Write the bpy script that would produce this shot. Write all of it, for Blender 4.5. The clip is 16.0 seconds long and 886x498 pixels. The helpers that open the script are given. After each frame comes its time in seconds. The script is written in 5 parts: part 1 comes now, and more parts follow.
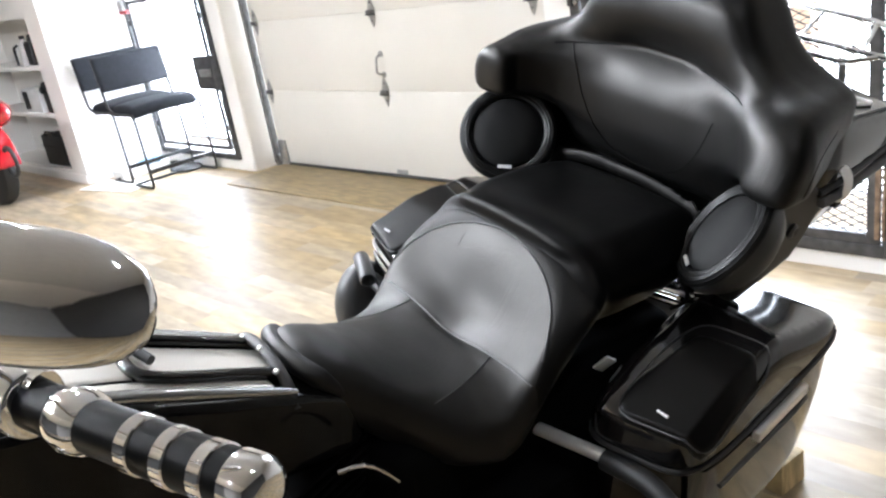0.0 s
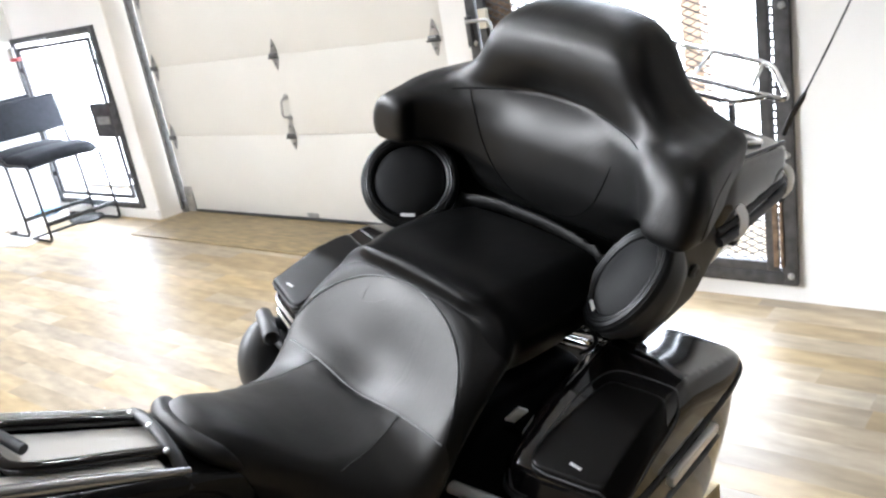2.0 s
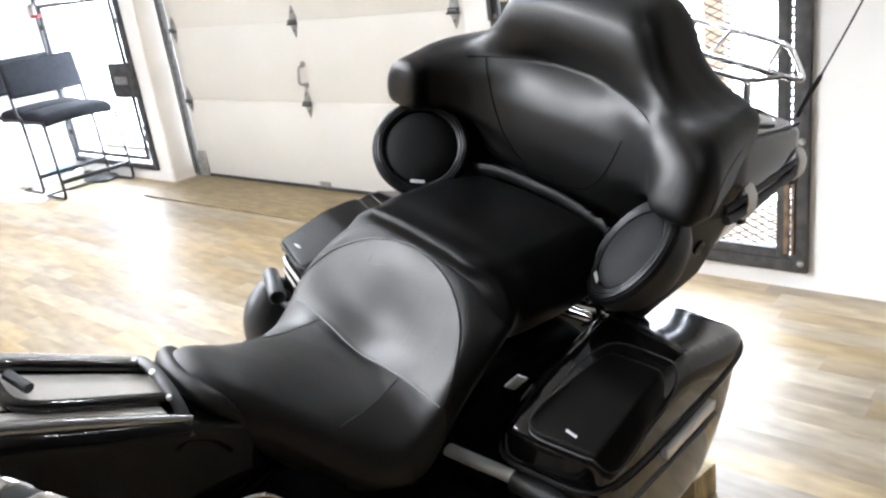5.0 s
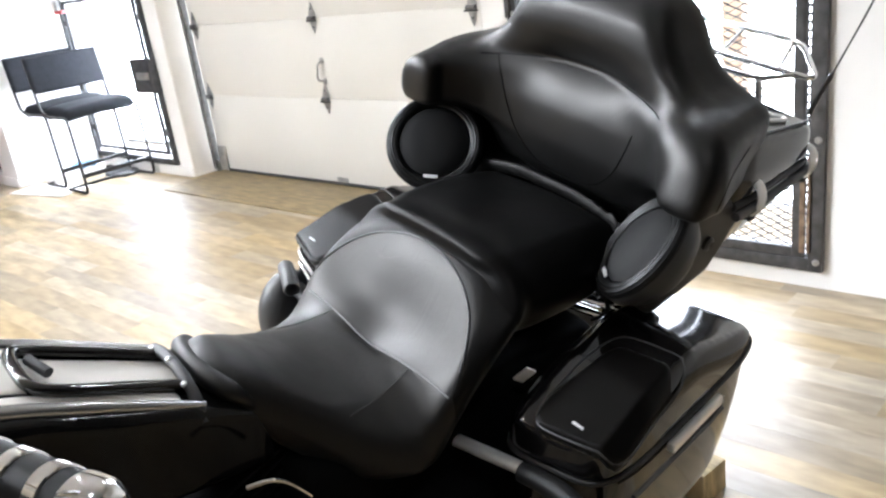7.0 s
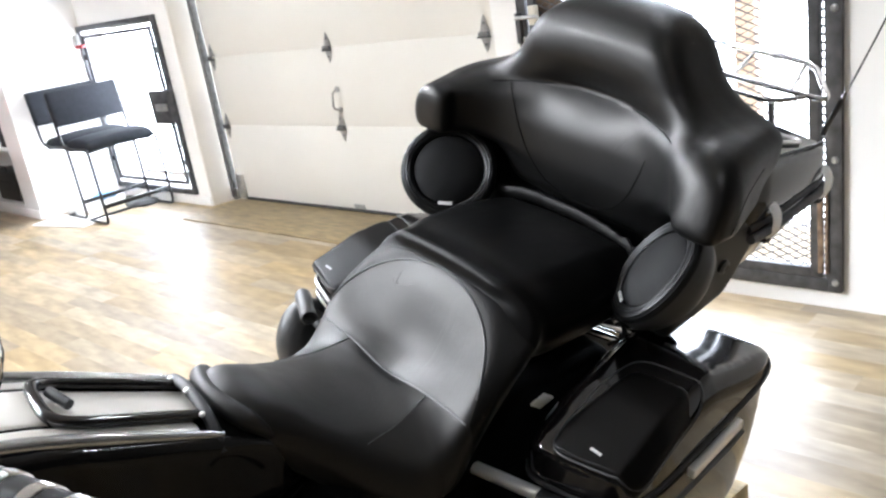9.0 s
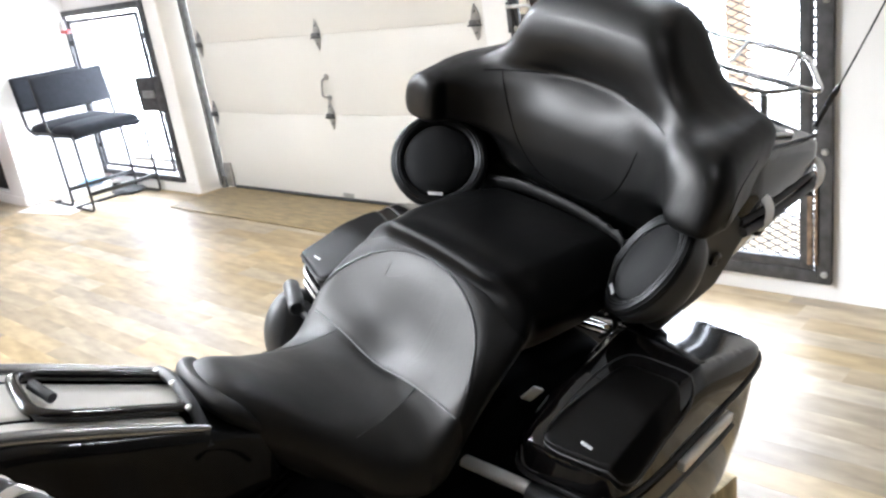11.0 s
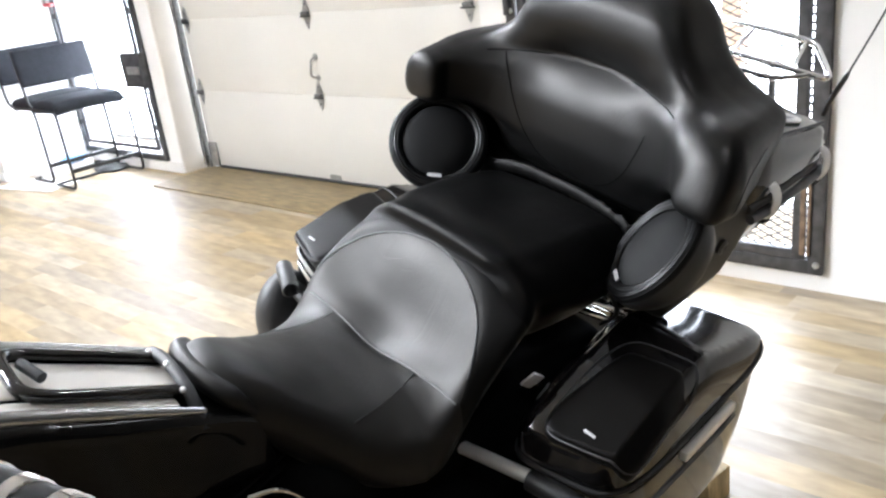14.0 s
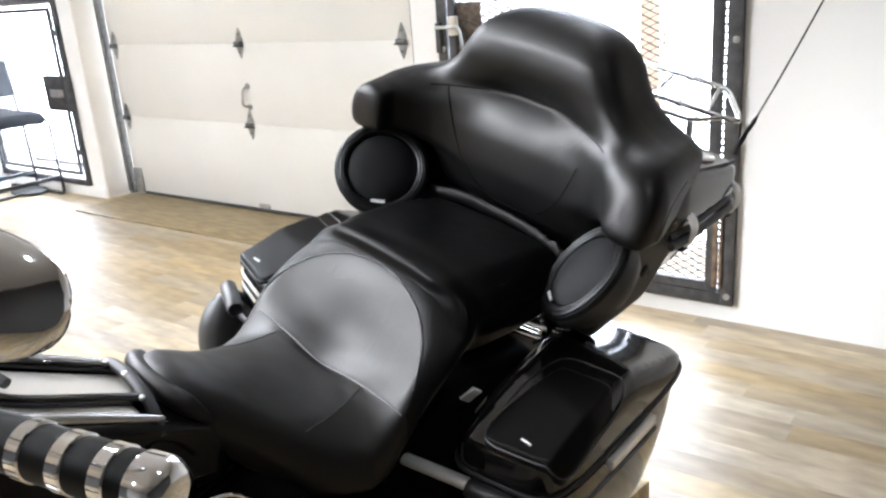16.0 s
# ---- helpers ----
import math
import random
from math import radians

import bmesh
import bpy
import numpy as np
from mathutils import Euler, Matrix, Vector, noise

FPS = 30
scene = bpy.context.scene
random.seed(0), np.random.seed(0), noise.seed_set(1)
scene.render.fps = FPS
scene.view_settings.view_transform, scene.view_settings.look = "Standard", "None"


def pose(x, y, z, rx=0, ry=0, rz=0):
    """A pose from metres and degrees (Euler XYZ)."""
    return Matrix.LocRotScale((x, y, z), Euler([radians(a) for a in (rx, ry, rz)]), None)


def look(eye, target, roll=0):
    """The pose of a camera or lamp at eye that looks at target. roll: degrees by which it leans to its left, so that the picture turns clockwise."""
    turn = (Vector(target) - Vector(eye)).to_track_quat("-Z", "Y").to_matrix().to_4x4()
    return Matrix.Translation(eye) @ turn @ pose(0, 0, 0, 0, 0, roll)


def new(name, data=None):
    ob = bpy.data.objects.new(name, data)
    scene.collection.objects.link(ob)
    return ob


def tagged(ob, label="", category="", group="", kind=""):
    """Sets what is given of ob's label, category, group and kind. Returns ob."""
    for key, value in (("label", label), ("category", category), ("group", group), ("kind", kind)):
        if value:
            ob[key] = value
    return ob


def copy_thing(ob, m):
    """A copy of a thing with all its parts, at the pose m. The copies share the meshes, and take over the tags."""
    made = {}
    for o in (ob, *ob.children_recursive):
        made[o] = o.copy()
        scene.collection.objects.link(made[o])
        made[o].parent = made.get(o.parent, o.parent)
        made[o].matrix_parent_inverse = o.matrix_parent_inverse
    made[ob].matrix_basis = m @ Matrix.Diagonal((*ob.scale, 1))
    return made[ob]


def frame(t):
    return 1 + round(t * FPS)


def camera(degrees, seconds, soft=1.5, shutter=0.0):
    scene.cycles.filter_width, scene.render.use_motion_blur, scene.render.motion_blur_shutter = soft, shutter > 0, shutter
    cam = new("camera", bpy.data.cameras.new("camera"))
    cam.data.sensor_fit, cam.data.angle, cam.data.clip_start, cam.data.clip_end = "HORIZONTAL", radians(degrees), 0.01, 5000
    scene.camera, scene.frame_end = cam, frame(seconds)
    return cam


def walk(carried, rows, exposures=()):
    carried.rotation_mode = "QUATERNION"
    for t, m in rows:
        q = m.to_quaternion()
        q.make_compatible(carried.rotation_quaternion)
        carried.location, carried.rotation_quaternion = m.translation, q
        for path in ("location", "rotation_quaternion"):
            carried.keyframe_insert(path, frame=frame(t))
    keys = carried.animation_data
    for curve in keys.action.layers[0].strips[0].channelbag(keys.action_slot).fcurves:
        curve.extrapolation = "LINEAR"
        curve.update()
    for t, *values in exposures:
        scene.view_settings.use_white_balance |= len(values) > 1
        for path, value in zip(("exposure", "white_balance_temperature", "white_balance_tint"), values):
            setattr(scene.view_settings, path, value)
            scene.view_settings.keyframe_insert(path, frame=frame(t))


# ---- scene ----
cam = camera(55.9, 16.0, soft=2.4)
PATH = [
    (0, (0.025, -0.131, 1.401), (-1.369, 1.131, 0.72), -9.6),
    (0.5, (0.016, -0.093, 1.407), (-1.289, 1.278, 0.761), -9.4),
    (1, (0.014, -0.08, 1.41), (-1.253, 1.334, 0.782), -9.4),
    (1.5, (0.014, -0.073, 1.41), (-1.235, 1.36, 0.786), -9.5),
    (2, (0.013, -0.069, 1.412), (-1.247, 1.349, 0.778), -10.1),
    (2.5, (0.021, -0.062, 1.412), (-1.208, 1.389, 0.793), -9.5),
    (3, (0.023, -0.071, 1.411), (-1.221, 1.368, 0.794), -8.9),
    (3.5, (0.026, -0.072, 1.409), (-1.218, 1.367, 0.791), -8.6),
    (4, (0.029, -0.072, 1.405), (-1.22, 1.358, 0.778), -8.7),
    (4.5, (0.028, -0.074, 1.4), (-1.225, 1.343, 0.75), -8.2),
    (5, (0.027, -0.078, 1.393), (-1.248, 1.305, 0.713), -7.9),
    (7.5, (0.056, -0.087, 1.392), (-1.253, 1.263, 0.711), -7.9),
    (8, (0.051, -0.082, 1.388), (-1.258, 1.266, 0.705), -8.1),
    (8.5, (0.057, -0.082, 1.393), (-1.27, 1.273, 0.758), -8.9),
    (9, (0.061, -0.087, 1.399), (-1.285, 1.257, 0.779), -9.0),
    (11.5, (0.038, -0.073, 1.398), (-1.271, 1.285, 0.733), -8.2),
    (12, (0.028, -0.071, 1.395), (-1.271, 1.288, 0.711), -7.7),
    (12.5, (0.023, -0.07, 1.391), (-1.273, 1.287, 0.698), -7.6),
    (13, (0.015, -0.071, 1.389), (-1.28, 1.285, 0.692), -7.4),
    (13.5, (0.008, -0.075, 1.388), (-1.282, 1.287, 0.692), -7.1),
    (14, (-0.002, -0.076, 1.386), (-1.287, 1.293, 0.699), -7.1),
    (14.5, (-0.006, -0.078, 1.383), (-1.283, 1.295, 0.688), -6.9),
    (15, (-0.011, -0.08, 1.38), (-1.248, 1.316, 0.658), -6.1),
    (15.5, (0.0, -0.112, 1.39), (-1.22, 1.323, 0.716), -5.4),
    (16, (0.023, -0.178, 1.398), (-1.125, 1.334, 0.771), -4.2),
]
walk(cam, [(t, look(eye, target, roll)) for t, eye, target, roll in PATH], [(0, 0.46, 5680, 10), (16, 0.46, 5680, 10)])

# ---- light: overcast daylight through the openings, warm-white downlights in the ceiling, added highlight spots ----
world = bpy.data.worlds.new("world")
scene.world = world
world.use_nodes = True
wn = world.node_tree.nodes
sky = wn.new("ShaderNodeTexSky")
sky.sky_type, sky.sun_disc, sky.sun_elevation, sky.sun_rotation = "NISHITA", False, radians(42), radians(20)
world.node_tree.links.new(sky.outputs[0], wn["Background"].inputs[0])
wn["Background"].inputs[1].default_value = 0.12

SUN_DIR = Euler((radians(48), 0, radians(160)))
sun_data = bpy.data.lights.new("sun", "SUN")
sun_data.energy, sun_data.angle, sun_data.color = 1.0, radians(12), (1.0, 0.96, 0.9)
sun_ob = new("sun", sun_data)
sun_ob.rotation_euler, sun_ob.location = SUN_DIR, (0, 12, 9)


def area(name, at, aim, sx, sy, watts, colour=(1, 1, 1)):
    d = bpy.data.lights.new(name, "AREA")
    d.shape, d.size, d.size_y, d.energy, d.color = "RECTANGLE", sx, sy, watts, colour
    ob = new(name, d)
    ob.matrix_world = look(at, aim)
    return ob


area("window_light", (-6.31, 3.30, 0.78), (-6.31, 0, 0.6), 1.1, 1.2, 62, (0.99, 0.995, 1.0))
area("gate_light", (-1.6, 3.10, 1.05), (-1.6, 0, 0.8), 1.2, 1.9, 45, (0.99, 0.995, 1.0))

# added spot lamps, unseen, that raise the highlights on the black leather
for k, (x, y) in enumerate(((-5.4, -2.6), (-4.6, -2.0), (-5.2, -1.5), (-4.0, -1.4), (-4.3, -2.8), (-4.5, 1.7), (-3.9, 1.1), (-5.0, 1.0))):
    d = bpy.data.lights.new("highlight_spot", "SPOT")
    d.energy, d.spot_size, d.spot_blend, d.shadow_soft_size, d.color = 310, radians(27), 0.6, 0.06, (1.0, 0.965, 0.91)
    new("highlight_spot", d).matrix_world = look((x, y, 2.97), (-1.25, 1.05, 0.9))

# ---- materials ----
def mat(name, colour, rough=0.5, metal=0.0, vary=0.12, scale=6.0, grain=60.0, bump=0.15, dist=0.002, coat=0.0, spec=0.5, rough_vary=0.08, per_object=0.0, colour2=None, stretch=(1, 1, 1)):
    m = bpy.data.materials.new(name)
    m.use_nodes = True
    n, l = m.node_tree.nodes, m.node_tree.links
    b = n["Principled BSDF"]
    tc, mp = n.new("ShaderNodeTexCoord"), n.new("ShaderNodeMapping")
    mp.inputs["Scale"].default_value = stretch
    l.new(tc.outputs["Object"], mp.inputs[0])
    big, fine = n.new("ShaderNodeTexNoise"), n.new("ShaderNodeTexNoise")
    big.inputs["Scale"].default_value, big.inputs["Detail"].default_value = scale, 5
    fine.inputs["Scale"].default_value, fine.inputs["Detail"].default_value = grain, 3
    for k in (big, fine):
        l.new(mp.outputs[0], k.inputs[0])
    ramp = n.new("ShaderNodeValToRGB")
    c2 = colour2 or tuple(c * (1 - 2 * vary) for c in colour)
    ramp.color_ramp.elements[0].color, ramp.color_ramp.elements[1].color = (*c2, 1), (*[min(1, c * (1 + vary)) for c in colour], 1)
    ramp.color_ramp.elements[0].position, ramp.color_ramp.elements[1].position = 0.3, 0.7
    l.new(big.outputs[0], ramp.inputs[0])
    out = ramp.outputs[0]
    if per_object:
        info, hsv, mr = n.new("ShaderNodeObjectInfo"), n.new("ShaderNodeHueSaturation"), n.new("ShaderNodeMapRange")
        mr.inputs[3].default_value, mr.inputs[4].default_value = 1 - per_object, 1 + per_object
        l.new(info.outputs["Random"], mr.inputs[0])
        l.new(mr.outputs[0], hsv.inputs["Value"])
        l.new(out, hsv.inputs["Color"])
        out = hsv.outputs[0]
    l.new(out, b.inputs["Base Color"])
    rr = n.new("ShaderNodeMapRange")
    rr.inputs[3].default_value, rr.inputs[4].default_value = max(0.02, rough - rough_vary), min(1, rough + rough_vary)
    l.new(big.outputs[0], rr.inputs[0])
    l.new(rr.outputs[0], b.inputs["Roughness"])
    b.inputs["Metallic"].default_value = metal
    b.inputs["Coat Weight"].default_value, b.inputs["Coat Roughness"].default_value = coat, 0.03
    b.inputs["Specular IOR Level"].default_value = spec
    if bump:
        bp = n.new("ShaderNodeBump")
        bp.inputs["Strength"].default_value, bp.inputs["Distance"].default_value = bump, dist
        l.new(fine.outputs[0], bp.inputs["Height"])
        l.new(bp.outputs[0], b.inputs["Normal"])
    return m


def glow(name, colour, strength):
    m = bpy.data.materials.new(name)
    m.use_nodes = True
    b = m.node_tree.nodes["Principled BSDF"]
    b.inputs["Base Color"].default_value = (*colour, 1)
    b.inputs["Emission Color"].default_value, b.inputs["Emission Strength"].default_value = (*colour, 1), strength
    return m


def glass_mat(name):
    m = bpy.data.materials.new(name)
    m.use_nodes = True
    b = m.node_tree.nodes["Principled BSDF"]
    b.inputs["Transmission Weight"].default_value, b.inputs["Roughness"].default_value, b.inputs["IOR"].default_value = 1.0, 0.02, 1.45
    return m


def leather_mat(name, colour=0.0012, rough=0.51, spec=0.37):
    m = mat(name, (colour,) * 3, rough, vary=0.15, scale=9, bump=0, rough_vary=0.12, spec=spec)
    n, l = m.node_tree.nodes, m.node_tree.links
    n["Principled BSDF"].inputs["Specular Tint"].default_value = (1.0, 0.97, 0.93, 1)
    tc, vo, no, mix, bp = [n.new("ShaderNode" + k) for k in ("TexCoord", "TexVoronoi", "TexNoise", "Math", "Bump")]
    vo.inputs["Scale"].default_value, no.inputs["Scale"].default_value, no.inputs["Detail"].default_value = 420, 14, 4
    mix.operation = "MULTIPLY_ADD"
    mix.inputs[1].default_value = 0.12
    l.new(tc.outputs["Object"], vo.inputs[0]), l.new(tc.outputs["Object"], no.inputs[0])
    l.new(vo.outputs[0], mix.inputs[0]), l.new(no.outputs[0], mix.inputs[2])
    bp.inputs["Strength"].default_value, bp.inputs["Distance"].default_value = 0.3, 0.004
    # thin creases where the hide has folded
    mp, wr, ab, dv, cl = [n.new("ShaderNode" + k) for k in ("Mapping", "TexNoise", "Math", "Math", "Math")]
    mp.inputs["Scale"].default_value = (11, 4, 5)
    wr.inputs["Scale"].default_value, wr.inputs["Detail"].default_value, wr.inputs["Distortion"].default_value = 1.0, 3, 0.8
    l.new(tc.outputs["Object"], mp.inputs[0]), l.new(mp.outputs[0], wr.inputs[0])
    ab.operation, dv.operation, cl.operation = "SUBTRACT", "ABSOLUTE", "MINIMUM"
    ab.inputs[1].default_value, cl.inputs[1].default_value = 0.5, 0.02
    l.new(wr.outputs[0], ab.inputs[0]), l.new(ab.outputs[0], dv.inputs[0]), l.new(dv.outputs[0], cl.inputs[0])
    sm = n.new("ShaderNodeMath")
    sm.operation = "MULTIPLY_ADD"
    sm.inputs[1].default_value = 5.0
    l.new(cl.outputs[0], sm.inputs[0]), l.new(mix.outputs[0], sm.inputs[2])
    l.new(sm.outputs[0], bp.inputs["Height"]), l.new(bp.outputs[0], n["Principled BSDF"].inputs["Normal"])
    return m


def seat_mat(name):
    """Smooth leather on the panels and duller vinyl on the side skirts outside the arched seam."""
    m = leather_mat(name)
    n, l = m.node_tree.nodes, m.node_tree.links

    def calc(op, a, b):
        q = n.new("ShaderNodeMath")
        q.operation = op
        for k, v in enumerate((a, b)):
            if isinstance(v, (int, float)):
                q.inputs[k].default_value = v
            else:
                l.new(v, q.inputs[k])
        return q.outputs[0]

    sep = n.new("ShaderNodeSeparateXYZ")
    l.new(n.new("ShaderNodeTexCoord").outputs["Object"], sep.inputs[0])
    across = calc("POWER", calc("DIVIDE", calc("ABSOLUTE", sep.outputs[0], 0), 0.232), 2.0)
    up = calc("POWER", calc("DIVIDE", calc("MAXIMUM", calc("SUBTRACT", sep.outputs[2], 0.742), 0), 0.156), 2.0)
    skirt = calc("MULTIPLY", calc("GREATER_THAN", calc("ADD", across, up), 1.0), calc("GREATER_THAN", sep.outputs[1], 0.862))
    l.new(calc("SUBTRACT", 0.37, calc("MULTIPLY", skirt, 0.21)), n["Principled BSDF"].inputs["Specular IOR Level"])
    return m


def plank_mat(name, island):
    """Printed oak vinyl: long grain, blotches and a different tone on every plank."""
    m = mat(name, (0.41, 0.325, 0.205), 0.42, vary=0.2, scale=4.5, grain=60, bump=0.16, dist=0.001, stretch=(1, 3.2, 1), colour2=(0.25, 0.195, 0.12), spec=0.38)
    n, l = m.node_tree.nodes, m.node_tree.links
    src = n.new("ShaderNodeNewGeometry").outputs["Random Per Island"] if island else n.new("ShaderNodeObjectInfo").outputs["Random"]
    hsv, val, sat, mul, fr = [n.new("ShaderNode" + q) for q in ("HueSaturation", "MapRange", "MapRange", "Math", "Math")]
    l.new(src, val.inputs[0])
    val.inputs[3].default_value, val.inputs[4].default_value = 0.80, 1.16
    mul.operation, fr.operation = "MULTIPLY", "FRACT"
    mul.inputs[1].default_value = 17.3
    l.new(src, mul.inputs[0]), l.new(mul.outputs[0], fr.inputs[0]), l.new(fr.outputs[0], sat.inputs[0])
    sat.inputs[3].default_value, sat.inputs[4].default_value = 0.72, 1.22
    base = n["Principled BSDF"].inputs["Base Color"]
    l.new(base.links[0].from_socket, hsv.inputs["Color"])
    l.new(val.outputs[0], hsv.inputs["Value"]), l.new(sat.outputs[0], hsv.inputs["Saturation"])
    l.new(hsv.outputs[0], base)
    return m


M_LEATHER = leather_mat("black_leather")
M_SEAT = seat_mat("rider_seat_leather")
M_VINYL = leather_mat("black_vinyl", 0.0010, 0.42, 0.10)
M_PADDING = leather_mat("black_backrest_leather", 0.0010, 0.45, 0.29)
M_PLASTIC = mat("black_plastic", (0.022, 0.022, 0.022), 0.5, grain=900, bump=0.12, dist=0.0006)
M_RUBBER = mat("black_rubber", (0.009, 0.009, 0.009), 0.55, grain=300, bump=0.1)
M_PAINT = mat("gloss_black_paint", (0.006, 0.0055, 0.0055), 0.06, vary=0.05, bump=0, rough_vary=0.02, spec=0.6)
M_TANKP = mat("tank_black_paint", (0.005, 0.0048, 0.0046), 0.07, vary=0.05, bump=0, rough_vary=0.02, spec=0.17)
M_CHROME = mat("chrome", (0.78, 0.78, 0.79), 0.07, 1.0, vary=0.03, bump=0, rough_vary=0.03)
M_SATIN = mat("satin_metal", (0.55, 0.55, 0.55), 0.3, 1.0, vary=0.06, bump=0)
M_GRILLE = mat("speaker_cloth", (0.003, 0.003, 0.003), 0.7, spec=0.16, grain=1500, bump=0.4, dist=0.001)
# Pale base colour replaces the bright reflections of chrome.
M_BAR = mat("brushed_bright_metal", (0.82, 0.81, 0.79), 0.3, 0.6, vary=0.05, bump=0)
M_CLIP = mat("bright_clip", (0.86, 0.86, 0.85), 0.3, 0.0, vary=0.03, bump=0)
M_CREASE = leather_mat("creased_black_vinyl", 0.002, 0.5, 0.10)
# Near-black without sheen; puts the shade between parts into the colour.
M_DARK = mat("shade_black", (0.0025, 0.0025, 0.0025), 0.75, bump=0.1, spec=0.04)
M_COVER = mat("dark_mesh_cover", (0.003, 0.0027, 0.0024), 0.36, spec=0.10, grain=1500, bump=0.25, dist=0.0006, rough_vary=0.03)
M_RIB = mat("ribbed_rubber", (0.003, 0.003, 0.003), 0.42, spec=0.18, bump=0)
M_GRIP = mat("grip_rubber", (0.0025, 0.0025, 0.0025), 0.4, spec=0.12, grain=500, bump=0.15, dist=0.0006)
M_WELT = mat("leather_welt", (0.03, 0.03, 0.03), 0.5, bump=0)
M_THREAD = mat("grey_thread", (0.10, 0.10, 0.10), 0.6, bump=0)
M_WHITE_PRINT = mat("white_print", (0.5, 0.5, 0.5), 0.5, bump=0)
M_WALL = mat("white_wall_paint", (0.82, 0.805, 0.78), 0.7, vary=0.025, scale=1.5, grain=180, bump=0.12, dist=0.001)
# Darker than the visible walls, to darken what black paint and leather reflect.
M_DIM = mat("dark_reflection_wall", (0.06, 0.06, 0.06), 0.7, vary=0.08)
M_PALE = mat("pale_grey_wall_paint", (0.30, 0.30, 0.30), 0.7, vary=0.05)
M_CEIL = mat("ceiling_paint", (0.57, 0.57, 0.57), 0.8, vary=0.03, grain=90)
M_GDOOR = mat("cream_door_steel", (0.72, 0.695, 0.64), 0.42, vary=0.03, scale=1.2, grain=240, bump=0.06, dist=0.0008)
M_JAMB = mat("cream_jamb_paint", (0.78, 0.735, 0.66), 0.6, vary=0.05, scale=2)
M_ZINC = mat("zinc_plate", (0.46, 0.455, 0.44), 0.38, 0.75, vary=0.15, scale=30, bump=0.05)
M_GALV = mat("galvanised_rail", (0.24, 0.24, 0.24), 0.45, 0.9, vary=0.15, scale=25)
M_IRON = mat("dark_grey_iron", (0.075, 0.075, 0.078), 0.5, 0.3, vary=0.25, scale=18, grain=120, bump=0.2)
M_RUST = mat("rusty_iron", (0.19, 0.13, 0.085), 0.7, 0.2, vary=0.3, scale=30, grain=150, bump=0.3)
M_FABRIC = mat("blue_grey_fabric", (0.0185, 0.0205, 0.026), 0.8, spec=0.25, vary=0.15, scale=25, grain=700, bump=0.4, dist=0.001)
M_BTUBE = mat("black_tube", (0.02, 0.02, 0.02), 0.35, bump=0)
M_OAK, M_OAK_REST = plank_mat("oak_vinyl", False), plank_mat("oak_vinyl_far", True)
M_PLY = mat("worn_plywood", (0.30, 0.225, 0.115), 0.5, vary=0.18, colour2=(0.15, 0.115, 0.06), scale=7, grain=60, bump=0.2, stretch=(1, 6, 1))
M_SUBFLOOR = mat("floor_joint", (0.36, 0.28, 0.17), 0.6)
M_BLOCK = mat("pine_block", (0.55, 0.43, 0.23), 0.7, vary=0.2, scale=14, grain=90, bump=0.3, stretch=(1, 6, 1))
M_PAPER = mat("white_paper", (0.8, 0.79, 0.77), 0.7, vary=0.03, bump=0.05)
M_BLUE = mat("blue_plastic", (0.2, 0.45, 0.75), 0.4, vary=0.1)
M_RED = mat("red_paint", (0.38, 0.006, 0.012), 0.15, vary=0.05, bump=0, coat=1.0)
M_REDP = mat("red_plastic", (0.4, 0.06, 0.06), 0.5)
M_CASE = mat("black_case", (0.025, 0.025, 0.025), 0.5, grain=300, bump=0.2)
M_BOX = mat("pale_box", (0.6, 0.6, 0.6), 0.6)
M_BEIGE = mat("beige_plastic", (0.62, 0.57, 0.46), 0.5)
M_GLASS = glass_mat("clear_glass")
M_OUT = glow("white_daylight", (0.97, 0.98, 1.0), 7.0)
M_LAMP = glow("lamp_disc", (1.0, 0.965, 0.91), 360.0)
M_PAVE = mat("pale_concrete", (0.5, 0.49, 0.47), 0.8, vary=0.1, scale=2)
M_BRICK = mat("orange_brick", (0.72, 0.52, 0.36), 0.8, vary=0.15, scale=14)
# Pale base colour stands in for bright walls reflected in the gloss tank.
M_TANK = mat("pale_reflection_paint", (0.74, 0.71, 0.66), 0.30, 0.35, vary=0.04, bump=0)
# Grey for the highlight on the tank's rounded edges.
M_RAIL = mat("edge_highlight_grey", (0.42, 0.42, 0.425), 0.26, 0.9, vary=0.04, bump=0)

# ---- mesh helpers ----
def link_bm(name, bm, material, smooth=True, recalc=True):
    if recalc:
        bmesh.ops.recalc_face_normals(bm, faces=bm.faces)
    me = bpy.data.meshes.new(name)
    bm.to_mesh(me)
    bm.free()
    me.materials.append(material)
    if smooth:
        me.polygons.foreach_set("use_smooth", [True] * len(me.polygons))
        me.set_sharp_from_angle(angle=radians(40))
    return me


def part(name, bm, material, parent, label="", smooth=True):
    ob = new(name, link_bm(name, bm, material, smooth) if isinstance(bm, bmesh.types.BMesh) else bm)
    ob.parent = parent
    if label:
        ob["label"] = label
    return ob


def thing(name, label, category, at=(0, 0, 0), group="", rot=(0, 0, 0)):
    ob = new(name)
    ob.empty_display_size = 0.1
    ob.location, ob.rotation_euler = at, [radians(a) for a in rot]
    return tagged(ob, label, category, group)


def structure(name, bm, material, label="", category=""):
    ob = new(name, link_bm(name, bm, material, True))
    return tagged(ob, label, category, "", "structure")


